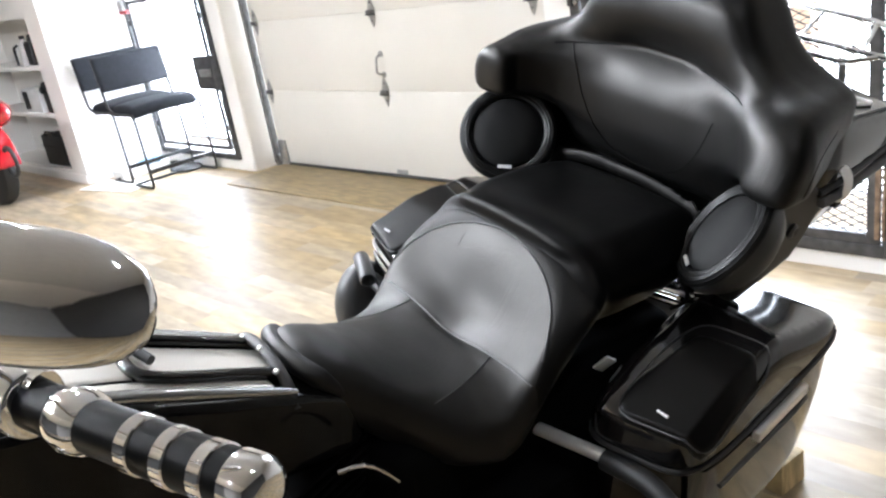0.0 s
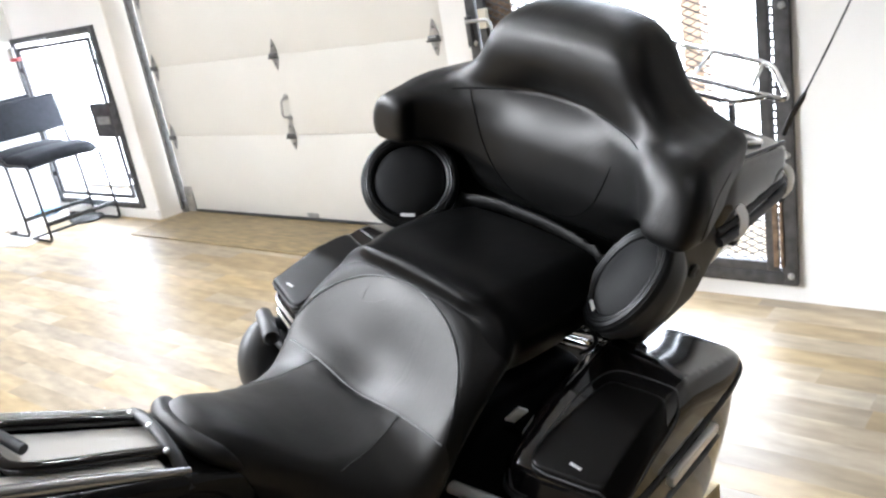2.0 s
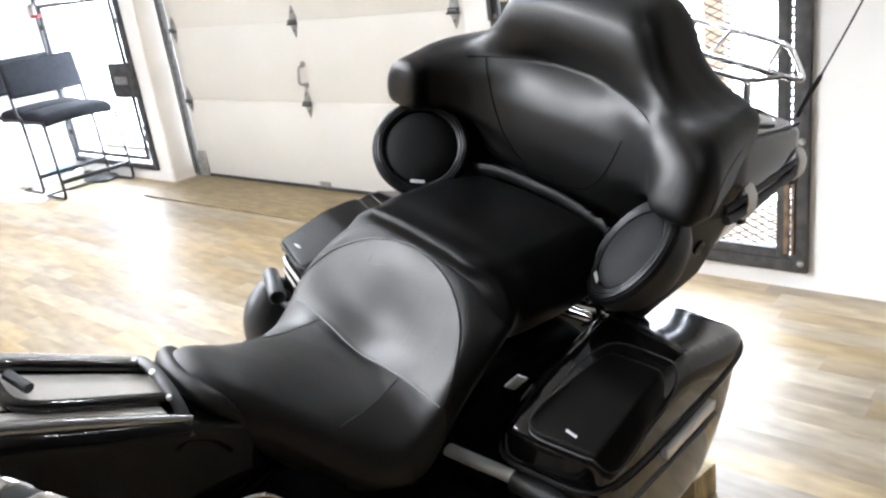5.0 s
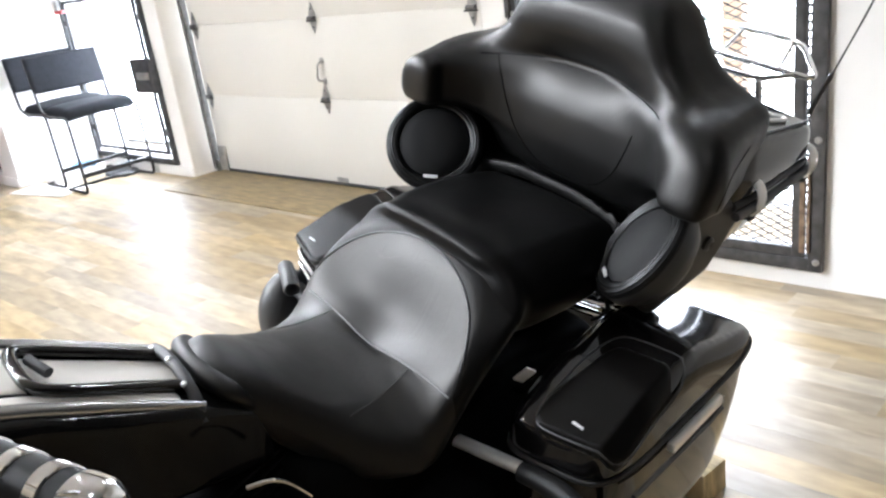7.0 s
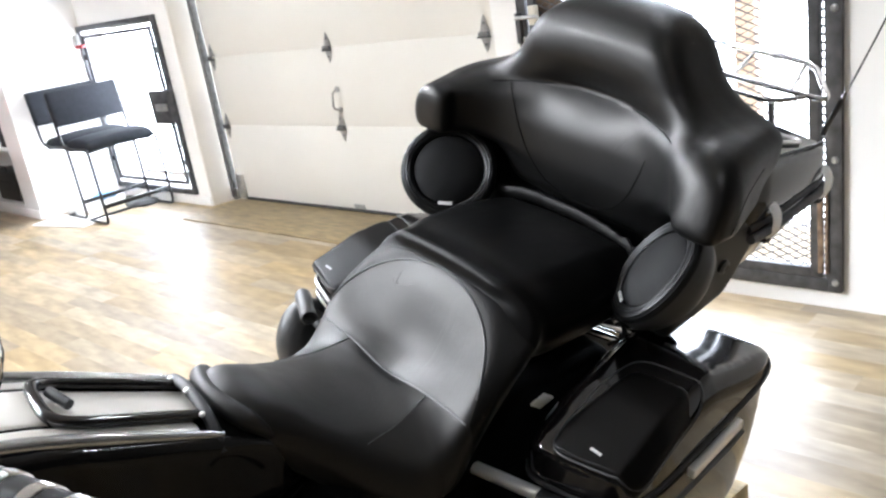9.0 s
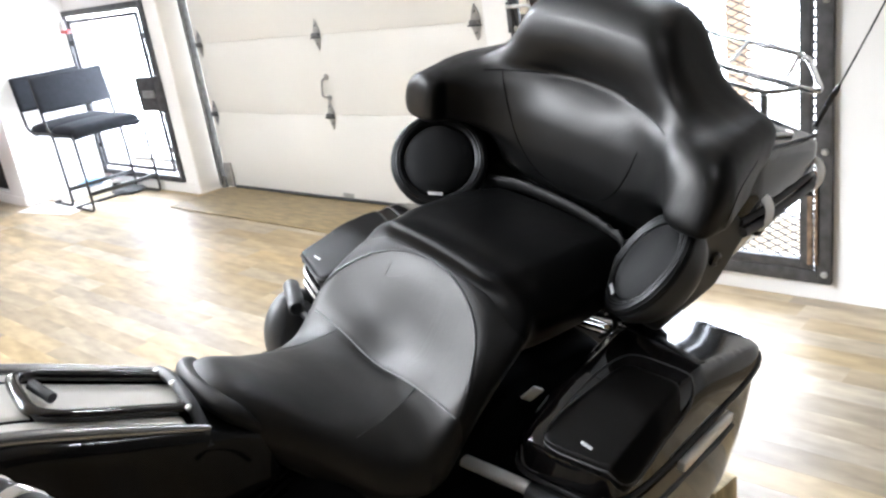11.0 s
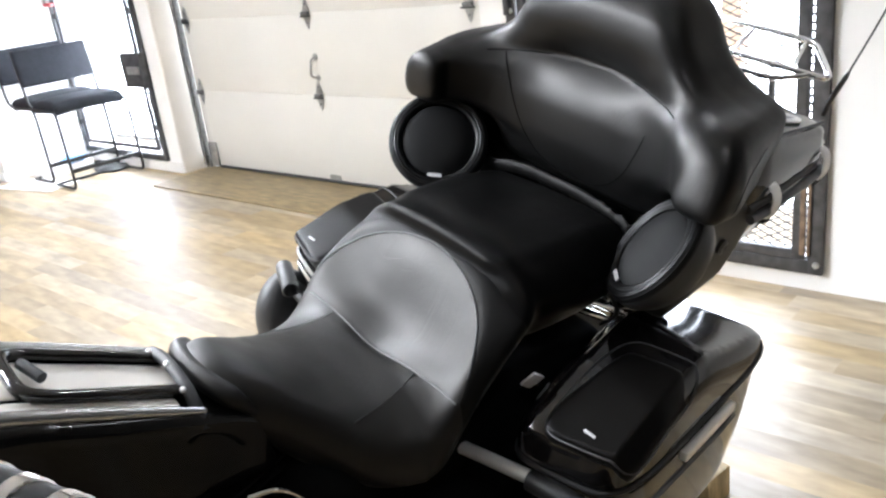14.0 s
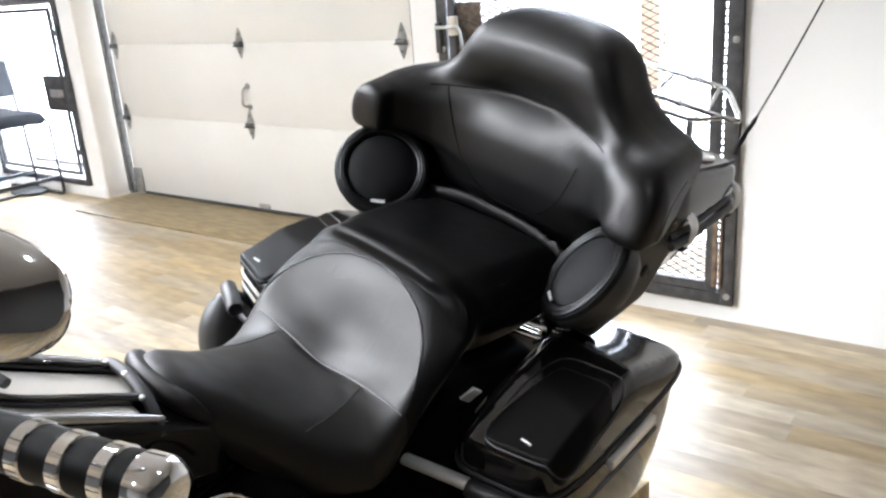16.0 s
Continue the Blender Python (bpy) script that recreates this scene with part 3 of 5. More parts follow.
# ceiling downlights: most over the front of the shop
# grid set by the leather's highlights; three discs added at the extra spots
spots = [(x + 0.2 * (j % 2), y) for j, y in enumerate((-2.35, -1.7, -1.05, -0.4)) for x in (-5.7, -5.2, -4.7, -4.2, -3.75, -3.35, -2.95)] + [(-2.2, 0.9), (-4.5, 1.7), (-3.9, 1.1), (-1.2, 2.8), (-5.0, 1.0), (-1.0, -2.6), (0.6, 0.4)]
for i, (x, y) in enumerate(spots):
    if i == 0:
        dl = thing("downlight", "small round recessed ceiling downlight", "ceiling lamp", (x, y, H), "ceiling downlights")
        part("trim_ring", lathe([(0, 0.085), (-0.008, 0.083), (-0.008, 0.058), (0, 0.056)], (0, 0, 0), (0, 0, 1), 24), M_WALL, dl)
        part("lamp_disc", cyl((0, 0, -0.005), (0, 0, -0.001), 0.054, n=20), M_LAMP, dl)
    else:
        copy_thing(dl, Matrix.Translation((x, y, H)))

# ---- the black touring motorcycle, leaning on its side stand ----
# Its own axes: x to its left, y to its rear, z up.
moto = thing("motorcycle", "black touring motorcycle leaning on its side stand", "motorcycle")
moto.matrix_basis = pose(-1.332, 0, 0, 0, 0, -9.6) @ pose(0, 0, 0, 0, 11.5, 0)


def ease(a, b, t):
    s = np.clip((t - a) / (b - a), 0, 1)
    return s * s * (3 - 2 * s)


def soft(name, fn, lo, hi, h, material, parent, label=""):
    return part(name, implicit(name, fn, lo, hi, h, material), material, parent, label)


def on_surface(fn, pts, axis=(0, 0, -1), lift=0.001):
    """Points dropped on to an implicit body along an axis."""
    out = []
    for p in pts:
        p, d = np.array(p, float), np.array(axis, float)
        for _ in range(200):
            f = float(fn(*[np.array([c]) for c in p])[0])
            if f < 0.0004:
                break
            p = p + d * max(f * 0.6, 0.0003)
        out.append(Vector(p - d * lift))
    return out


# rider's seat: narrow nose, deep bucket, raised back
def rider_seat(x, y, z):
    w = prof([(0.50, 0.080), (0.56, 0.101), (0.61, 0.124), (0.66, 0.162), (0.74, 0.222), (0.84, 0.254), (0.92, 0.252), (1.0, 0.255)], y)
    # the bend between seat and back lies further back in the middle than at the sides
    bend = (0.036 * np.minimum(np.abs(x) / w, 1.05) ** 2 - 0.012 - 0.024 * np.exp(-(x / 0.075) ** 2)) * ease(0.74, 0.82, y) * ease(0.98, 0.90, y)
    top = prof([(0.50, 0.862), (0.55, 0.861), (0.60, 0.838), (0.65, 0.801), (0.72, 0.759), (0.785, 0.739), (0.815, 0.739), (0.845, 0.745), (0.88, 0.759), (0.905, 0.777), (0.94, 0.817), (0.97, 0.860), (0.99, 0.889), (1.0, 0.90)], y + bend)
    crown = prof([(0.44, 0.03), (0.56, 0.035), (0.68, 0.040), (0.78, 0.022), (0.83, 0.014), (0.865, -0.004), (0.90, -0.020), (0.95, -0.026), (1.0, -0.012)], y)
    low = prof([(0.44, 0.82), (0.52, 0.80), (0.58, 0.72), (0.64, 0.66), (0.72, 0.615), (0.80, 0.61), (0.90, 0.65), (1.0, 0.74)], y)
    u = np.abs(x) / w
    zt = top - crown * np.minimum(u, 1.3) ** 2.2 - 0.0035 * np.exp(-((y - 0.857) / 0.011) ** 2)
    # the thighs' flanks fall away outside their seams
    lobe = np.maximum(np.abs(x) - 0.125, 0)
    zt = zt - 0.36 * (np.sqrt(lobe ** 2 + 0.0004) - 0.02) * ease(0.60, 0.68, y) * ease(0.880, 0.80, y)
    # the hide is pulled in at the middle of the cross seam, and the back panel swells above it
    zt = zt - 0.010 * np.exp(-(np.abs(x + 0.01) / 0.065) ** 2) * np.where(y > 0.862, np.exp(-((y - 0.862) / 0.038) ** 2), np.exp(-((y - 0.862) / 0.016) ** 2))
    zt = zt + 0.008 * np.exp(-((y - 0.945) / 0.030) ** 2) * np.exp(-(np.abs(x) / 0.20) ** 4)
    f = si((z - zt) * 0.7, (np.abs(x) - w + (0.22 + 0.28 * ease(0.74, 0.84, y)) * np.maximum(zt - 0.05 - z, 0)) * 0.9, 0.045)
    # arched outline of the raised back panel, flaring rearwards
    deep = np.maximum(y - 0.862 - 0.826 * np.maximum(z - 0.743, 0), 0)
    q = (np.abs(x / 0.242) ** 2.3 + (np.maximum(z - 0.74, 0) / 0.168) ** 2.3) ** (1 / 2.3)
    f = si(f, np.where(y > 0.80, (q - 1) * 0.165 - 0.32 * deep, (q - 1) * 0.165 - 0.32 * deep - 1.2 * (0.80 - y)), 0.016)
    f = si(f, low - z, 0.02)
    f = si(f, 0.512 - y + 0.9 * x * x + 0.35 * np.maximum(0.87 - z, 0), 0.022)
    return si(f, y - 1.02, 0.03)


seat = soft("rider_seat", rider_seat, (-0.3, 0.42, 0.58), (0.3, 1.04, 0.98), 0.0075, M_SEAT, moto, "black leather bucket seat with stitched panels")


def seam(pts, fn, parent, axis=(0, 0, -1), r=0.0018, material=M_THREAD):
    line = smooth_line(on_surface(fn, pts, axis, 0.0008), 4)
    return part("seam", tube(line, r, 6), material, parent, "raised stitched seam")


seam([(x, 0.857, 1.0) for x in np.linspace(-0.235, 0.228, 15)], rider_seat, seat)
for s in (1, -1):
    seam([(s * (0.122 + 0.035 * t), 0.857 - 0.15 * t, 1.0) for t in np.linspace(0, 1, 7)], rider_seat, seat, r=0.0009, material=M_WELT)
arch = [(0.231 * math.sin(a), 0.6, 0.742 + 0.155 * math.cos(a) ** 0.92) for a in np.linspace(-1.36, 1.36, 33)]
seam(arch, rider_seat, seat, (0, 1, 0), 0.0018, M_WELT)
# shallow folds in the hide of the back panel
for line in (((-0.112, 0.848), (-0.090, 0.842), (-0.066, 0.847), (-0.040, 0.860)), ((-0.092, 0.868), (-0.094, 0.854), (-0.094, 0.838))):
    fold_line = smooth_line(on_surface(rider_seat, [(x, 0.6, z) for x, z in line], (0, 1, 0), 0.0001), 4)
    part("crease", tube(fold_line, [0.0006 * math.sin(math.pi * (i + 0.5) / len(fold_line)) for i in range(len(fold_line))], 6), M_LEATHER, seat, "shallow fold in the leather")
part("nose_lip", tube(smooth_line([(-0.094, 0.582, 0.775), (-0.090, 0.558, 0.808), (-0.077, 0.538, 0.831), (-0.048, 0.524, 0.842), (0.0, 0.518, 0.846), (0.048, 0.524, 0.842), (0.077, 0.538, 0.831), (0.090, 0.558, 0.808), (0.094, 0.582, 0.775)], 5), [min(0.0165, 0.005 + 0.0013 * min(i, 40 - i)) for i in range(41)], 14), M_LEATHER, seat, "rolled leather lip on the seat nose")


# passenger seat
def pillion(x, y, z):
    w = prof([(0.96, 0.205), (1.02, 0.225), (1.10, 0.243), (1.18, 0.248), (1.34, 0.235)], y)
    top = prof([(0.95, 0.915), (0.99, 0.926), (1.01, 0.929), (1.03, 0.926), (1.05, 0.924), (1.09, 0.927), (1.2, 0.924), (1.29, 0.914), (1.36, 0.895)], y)
    u = np.abs(x) / w
    zt = top - 0.022 * np.minimum(u, 1.3) ** 2 - 0.30 * w * np.maximum(u - 0.62, 0) ** 1.4
    f = si((z - zt) * 0.85, (np.abs(x) - w + 0.45 * np.maximum(0.86 - z, 0)) * 0.85, 0.075)
    f = si(f, 0.765 + 0.10 * np.maximum(y - 1.05, 0) - z, 0.02)
    f = si(f, 1.002 + 1.2 * np.maximum(np.abs(x) - 0.12, 0) ** 1.6 - 0.25 * np.clip(0.90 - z, 0, 0.2) - y, 0.012)
    f = si(f, y - 1.335, 0.03)
    return su(f, rider_seat(x, y, z) + 0.004, 0.008 + 0.04 * ease(0.13, 0.22, np.abs(x)))


pil = soft("passenger_seat", pillion, (-0.3, 0.90, 0.6), (0.3, 1.4, 1.0), 0.0075, M_VINYL, moto, "dull black vinyl passenger seat")
wav = random.Random(3)
strip = smooth_line([(-0.20, 1.325, 0.900), (-0.12, 1.328, 0.914), (-0.05, 1.330, 0.915), (0.05, 1.330, 0.912), (0.14, 1.322, 0.905), (0.20, 1.312, 0.893), (0.245, 1.295, 0.866)], 9)
last = len(strip) - 1
fold = [0.0008 + 0.0022 * ease(0.55, 0.9, i / last) for i in range(last + 1)]
part("gusset", tube([p + Vector((0, wav.uniform(-1, 1) * fold[i], wav.uniform(-1, 1) * fold[i])) for i, p in enumerate(strip)], [0.0075 + wav.uniform(-1, 1) * fold[i] for i in range(last + 1)], 10, flat=1.9), M_CREASE, pil, "creased leather strip behind the seat")


# backrest: broad cushion, head pad and two arm rests
def crease_z(x):
    return 1.157 - 0.35 * x * x


def backrest(x, y, z):
    a = np.abs(x - 0.008 * ease(1.12, 1.20, z))
    wide = prof([(0.84, 0.20), (0.92, 0.235), (1.0, 0.262), (1.06, 0.300), (1.10, 0.326), (1.13, 0.328), (1.155, 0.298), (1.18, 0.252), (1.205, 0.222), (1.24, 0.197), (1.31, 0.162), (1.36, 0.13)], z)
    mid = prof([(0.86, 1.392), (0.90, 1.372), (0.95, 1.354), (1.01, 1.343), (1.06, 1.342), (1.10, 1.347), (1.14, 1.355), (1.16, 1.358), (1.19, 1.354), (1.23, 1.349), (1.27, 1.354), (1.31, 1.371), (1.34, 1.40), (1.36, 1.43)], z)
    # the pulled crease under the head pad, deepest in the middle
    dz = z - crease_z(x)
    pull = np.exp(-np.abs(dz / np.where(dz > 0, 0.052, 0.038)) ** np.where(dz > 0, 1.3, 1.15))
    front = mid + 0.028 * np.exp(-np.abs(x / 0.14) ** 2.4) * pull + 0.006 * np.exp(-(dz / 0.014) ** 2) * ease(0.26, 0.20, a)
    # the head pad rounds off at its sides
    side = ease(1.12, 1.20, z)
    front = front + side * 0.30 * np.maximum(a - wide + 0.065, 0) ** 1.5 + 0.18 * a * a * (1 - side)
    f = si((a - wide) * 0.85, (front - y) * 0.8, 0.040)
    f = si(f, y - 1.52, 0.05)
    f = si(f, (z - 1.336 + 0.55 * a * a) * 0.9, 0.06)
    f = si(f, 0.872 + 0.5 * np.maximum(1.43 - y, 0) - z, 0.03)
    # arm rests: pads that sweep forward from the shoulders to blunt rounded ends
    s = ease(-0.2, 0.2, x)
    top = 1.132 + 0.012 * s + 0.20 * np.clip(y - 1.26, -0.05, 0.06) - 0.30 * np.clip(y - 1.31, 0, 0.1) * ease(0.36, 0.26, a) + 0.12 * np.maximum(0.30 - a, 0) - 3.0 * np.maximum(a - 0.300, 0) ** 2
    arm = si((z - top) * 0.85, a - 0.392 - 0.006 * s + 0.34 * np.maximum(y - 1.31, 0), 0.045)
    arm = si(arm, (0.286 + 0.008 * s - 0.95 * np.maximum(y - 1.262, 0) + 0.06 * (1.08 - z) - a) * 0.6, 0.034 + 0.028 * ease(1.25, 1.33, y))
    arm = si(arm, 1.014 - z, 0.026)
    arm = si(si(arm, 1.224 + 0.012 * s - y + (0.40 * s - 0.08) * (z - 1.03), 0.024 + 0.010 * s), y - 1.50, 0.04)
    return su(f, arm, 0.068)


back = soft("backrest", backrest, (-0.5, 1.14, 0.82), (0.5, 1.58, 1.38), 0.0075, M_PADDING, moto, "padded black leather backrest with arm rests and head pad")
for s in (1, -1):
    seam([(s * x, 1.0, z) for x, z in ((0.200, 1.143), (0.187, 1.12), (0.172, 1.08))[(s + 1):] + ( (0.156, 1.035), (0.13, 0.985), (0.09, 0.945), (0.04, 0.926), (0.0, 0.922))], backrest, back, (0, 1, 0), 0.0008, M_DARK)
    seam([(s * x, 1.0, float(crease_z(x))) for x in (0.10, 0.13, 0.16, 0.19, 0.21, 0.235)], backrest, back, (0, 1, 0), 0.0013, M_DARK)
    seam([(s * 0.60, y, z) for y, z in ((1.41, 1.11), (1.375, 1.10), (1.33, 1.085), (1.305, 1.06), (1.292, 1.03))], backrest, back, (-s, 0, 0), 0.0006, M_DARK)
# black block added to close the pale gap between pods and cushion
part("rest_filler", box((-0.33, 1.385, 0.79), (0.24, 1.50, 0.965), 0.02), M_DARK, back, "black filler block added under the backrest")


# speaker pods
def pod(sx):
    c, nrm = Vector((sx * 0.295, 1.252, 0.928)), Vector((-sx * 0.54, -0.58, 0.61)).normalized()
    body = part("speaker_pod", lathe([(-0.060, 0.0), (-0.060, 0.070), (-0.045, 0.092), (-0.02, 0.108), (0.0, 0.109), (0.004, 0.104), (0.004, 0.0)], c, nrm, 48), M_PLASTIC, moto, "round black speaker pod")
    part("trim_ring", lathe([(0.0, 0.1085), (0.004, 0.1095), (0.008, 0.1075), (0.011, 0.108), (0.014, 0.1045), (0.016, 0.104), (0.018, 0.0995), (0.017, 0.097), (0.019, 0.094), (0.017, 0.091), (0.018, 0.088), (0.014, 0.082), (0.004, 0.080)], c, nrm, 48), M_RIB, body, "ribbed rubber trim ring")
    part("grille", lathe([(0.004, 0.080), (0.012, 0.078), (0.019, 0.066), (0.025, 0.04), (0.0265, 0.0)], c, nrm, 48), M_GRILLE, body, "fine black speaker grille")
    m = Matrix.Translation(c) @ nrm.to_track_quat("Z", "Y").to_matrix().to_4x4()
    side = nrm.cross(Vector((0, 0, 1))).normalized()
    up = side.cross(nrm)
    b = c + nrm * 0.0165 - up * 0.079
    bm = box((-0.016, -0.0035, -0.001), (0.016, 0.0035, 0.0015), m=Matrix.Translation(b) @ Matrix((side, up, nrm)).transposed().to_4x4())
    part("badge", bm, M_WHITE_PRINT, body, "small white badge bar")
    return body


pod(1), pod(-1)


# top case behind the backrest
def case_shape(x, y, z, grow=0.0):
    hw = prof([(0.74, 0.24), (0.85, 0.305), (0.95, 0.346), (1.0, 0.354), (1.12, 0.340)], z) + grow - 0.125 * np.maximum(y - 1.47, 0)
    front, rear = 1.40 - grow, 1.785 + grow - 0.30 * np.maximum(0.95 - z, 0) - 0.10 * np.maximum(z - 0.99, 0) - 0.35 * x * x
    return si(si((np.abs(x) - hw) * 0.95, (y - rear) * 0.95, 0.045), front - y, 0.03)


def case_low(x, y, z):
    f = si(case_shape(x, y, z), 0.815 + 0.15 * np.maximum(y - 1.45, 0) - z, 0.035)
    return si(f, z - 0.980, 0.006)


def lid_top(x, y):
    return 1.120 - 0.18 * np.maximum(y - 1.42, 0) - 0.10 * x * x


def case_lid(x, y, z):
    f = si(case_shape(x, y, z, 0.004), (z - lid_top(x, y)) * 0.95, 0.012)
    return si(f, 0.986 - z, 0.006)


lowc = soft("top_case_base", case_low, (-0.4, 1.3, 0.72), (0.4, 1.88, 1.02), 0.009, M_PAINT, moto, "glossy black lower shell of the top case")
lid = soft("top_case_lid", case_lid, (-0.4, 1.3, 0.96), (0.4, 1.88, 1.14), 0.008, M_PAINT, moto, "glossy black lid of the top case")
for sx in (1, -1):
    part("lid_edge", tube([Vector((sx * x, y, float(lid_top(np.array(x), np.array(y))) + 0.001)) for x, y in ((0.338, 1.46), (0.328, 1.54), (0.318, 1.62), (0.308, 1.70), (0.298, 1.755))], 0.0035, 8), M_RUBBER, lid, "thin black cable along the lid edge")


def case_wing(x, y, z):
    a = np.abs(x)
    f = np.abs(a - 0.320 - 0.10 * (z - 0.9)) - 0.027
    f = si(f, 0.816 + 0.25 * (y - 1.30) - z, 0.02)
    f = si(f, (y - 1.400 - 0.55 * (z - 0.836)) * 0.85, 0.012)
    f = si(si(f, z - 1.004, 0.012), 1.245 - y, 0.012)
    return si(f, (a - 0.295) * -0.54 + (y - 1.252) * -0.58 + (z - 0.928) * 0.61 + 0.012, 0.01)


soft("speaker_bracket", case_wing, (-0.46, 1.1, 0.74), (-0.2, 1.64, 1.04), 0.0085, M_PLASTIC, moto, "matt black bracket panel that carries a speaker pod")
wing = soft("speaker_bracket", case_wing, (0.2, 1.1, 0.74), (0.46, 1.64, 1.04), 0.0085, M_PLASTIC, moto, "matt black bracket panel that carries the speaker pods")
part("key_lock", lathe([(0, 0.014), (0.006, 0.014), (0.009, 0.008), (0.006, 0.0)], (0.350, 1.365, 0.925), (1, 0.0, -0.1), 18), M_IRON, wing, "small dark round key lock")


def rim_pts(z, grow):
    """The sides and rear of the case's outline, from one side round to the other."""
    half = []
    for y in np.linspace(1.42, 1.70, 9):
        half.append((0.352 - 0.125 * max(y - 1.47, 0) + grow, float(y), z))
    half += [(0.316 + grow, 1.725 + 0.3 * grow, z), (0.300 + grow * 0.8, 1.742 + grow * 0.6, z), (0.275 + grow * 0.5, 1.755 + grow, z), (0.20, 1.768 + grow, z), (0.10, 1.780 + grow, z), (0.0, 1.784 + grow, z)]
    return half + [(-x, y, z) for x, y, z in half[-2::-1]]


part("case_gasket", tube(rim_pts(0.983, 0.003), 0.008, 8), M_RUBBER, lowc, "black rubber gasket between lid and shell")
part("case_guard", tube(rim_pts(0.966, 0.013), 0.009, 10), M_IRON, lowc, "dark guard bar round the top case")
for sx in (1, -1):
    for y, x in ((1.490, 0.352), (1.725, 0.322)):
        clip = smooth_line([(sx * (x - 0.012), y, 1.012), (sx * (x + 0.006), y, 1.010), (sx * (x + 0.018), y, 0.993), (sx * (x + 0.019), y, 0.968), (sx * (x + 0.010), y, 0.950)], 4)
        l = part("latch", tube(clip, 0.0135, 14, flat=0.3), M_CLIP, lowc, "bright hooked case latch")
        part("latch_base", box((sx * x - 0.012, y - 0.012, 0.935), (sx * x + 0.012, y + 0.010, 0.975), 0.005), M_RUBBER, l)

# chrome luggage rack on the lid
rack = part("luggage_rack", tube(corner_line([(-0.302, 1.735, 1.142), (0.302, 1.735, 1.142), (0.195, 1.855, 1.171), (-0.195, 1.855, 1.171)], 0.035, True), 0.0060, 10, closed=True), M_CHROME, moto, "chrome luggage rack")
for x in (-0.177, -0.055, 0.055, 0.177):
    part("slat", tube(smooth_line([(x * 1.16, 1.735, 1.142), (x * 1.16, 1.755, 1.138), (x * 1.10, 1.79, 1.144), (x, 1.853, 1.171)], 4), 0.0042, 8), M_CHROME, rack)
part("front_rail", tube(corner_line([(-0.25, 1.73, 1.140), (-0.225, 1.655, 1.140), (0.225, 1.655, 1.140), (0.25, 1.73, 1.140)], 0.03), 0.005, 10), M_CHROME, rack, "thin chrome front rail of the rack")
for x in (-0.222, -0.13, 0.13, 0.222):
    part("rack_post", tube([(x, 1.680, 1.070), (x, 1.657, 1.138)], 0.0072, 10), M_SATIN, rack)
part("rack_base", tube(corner_line([(-0.275, 1.555, 1.092), (0.275, 1.555, 1.092), (0.291, 1.680, 1.069), (0.218, 1.668, 1.073), (-0.218, 1.668, 1.073), (-0.291, 1.680, 1.069)], 0.02, True), 0.0052, 8, closed=True), M_BAR, rack, "chrome base rail lying on the lid")
# aerial
part("aerial", tube(smooth_line([(0.299, 1.742, 1.07), (0.303, 1.745, 1.095), (0.312, 1.748, 1.128), (0.323, 1.75, 1.165), (0.346, 1.757, 1.259), (0.371, 1.765, 1.373), (0.42, 1.78, 1.60), (0.465, 1.79, 1.80)], 5), [0.0058] * 15 + [0.0021] * 21, 8), M_BTUBE, moto, "long black whip aerial")


# the group of backrest, pods and top case sits a little askew on its mounts
ASKEW = pose(0, 0, 0.85, 0, 1.9, 0) @ pose(0, 0, -0.85)
for ob in moto.children:
    if ob.name.split(".")[0] in ("backrest", "speaker_pod", "top_case_base", "top_case_lid", "speaker_bracket", "luggage_rack", "aerial"):
        ob.matrix_local = ASKEW


# saddlebags
def bag_outline(x, y, z):
    """Plan outline of a bag: distance from its sides, x measured outwards."""
    tap = prof([(0.28, 0.05), (0.40, 0.015), (0.60, 0.0), (0.78, 0.0)], z)
    q = (np.abs((x - 0.355 + 0.10 * (y - 1.1)) / (0.115 - tap)) ** 5 + np.abs((y - 1.213 - 0.24 * (x - 0.30)) / (0.270 - tap)) ** 5) ** 0.2
    return (q - 1) * 0.11


def bag_top(x, y):
    ridge = 0.752 + si(0.34 * (1.09 - y), 0.02 * (1.09 - y), 0.006) * -1
    rear = 0.25 * np.maximum(y - 1.24, 0) - 0.008 * ease(1.08, 1.26, y)
    inner = 0.9 * np.maximum(0.285 - x - 0.10 * (y - 1.1), 0)
    return ridge - rear - inner + 0.013 * np.exp(-((y - 1.23) / 0.15) ** 2) + 0.05 * ease(1.10, 1.30, y) * (0.42 - x) - 1.3 * np.maximum(x - 0.446 + 0.10 * (y - 1.1), 0)


def bag_seam(y):
    return 0.630 + 0.10 * (y - 1.0)


def bag_lid_fn(sx):
    def fn(x, y, z):
        f = si(bag_outline(sx * x, y, z), z - bag_top(sx * x, y), 0.022)
        return si(f, bag_seam(y) + 0.003 - z, 0.006)
    return fn


def bag_body_fn(sx):
    def fn(x, y, z):
        f = si(bag_outline(sx * x, y, z) + 0.004, z - bag_seam(y) + 0.003, 0.006)
        return si(f, 0.30 - z, 0.04)
    return fn


def grille_fn(sx):
    def fn(x, y, z):
        X = sx * x
        q = (np.abs((X - 0.396 + 0.10 * (y - 1.08)) / (0.078 + 0.055 * (1.08 - y))) ** 7 + np.abs((y - 1.086 - 0.22 * (X - 0.4)) / 0.120) ** 7) ** (1 / 7)
        f = si((q - 1) * 0.08 + 0.5 * np.maximum(z - 0.73, 0), z - bag_top(X, y) - 0.006, 0.004)
        return si(f, bag_top(X, y) - 0.02 - z, 0.004)
    return fn


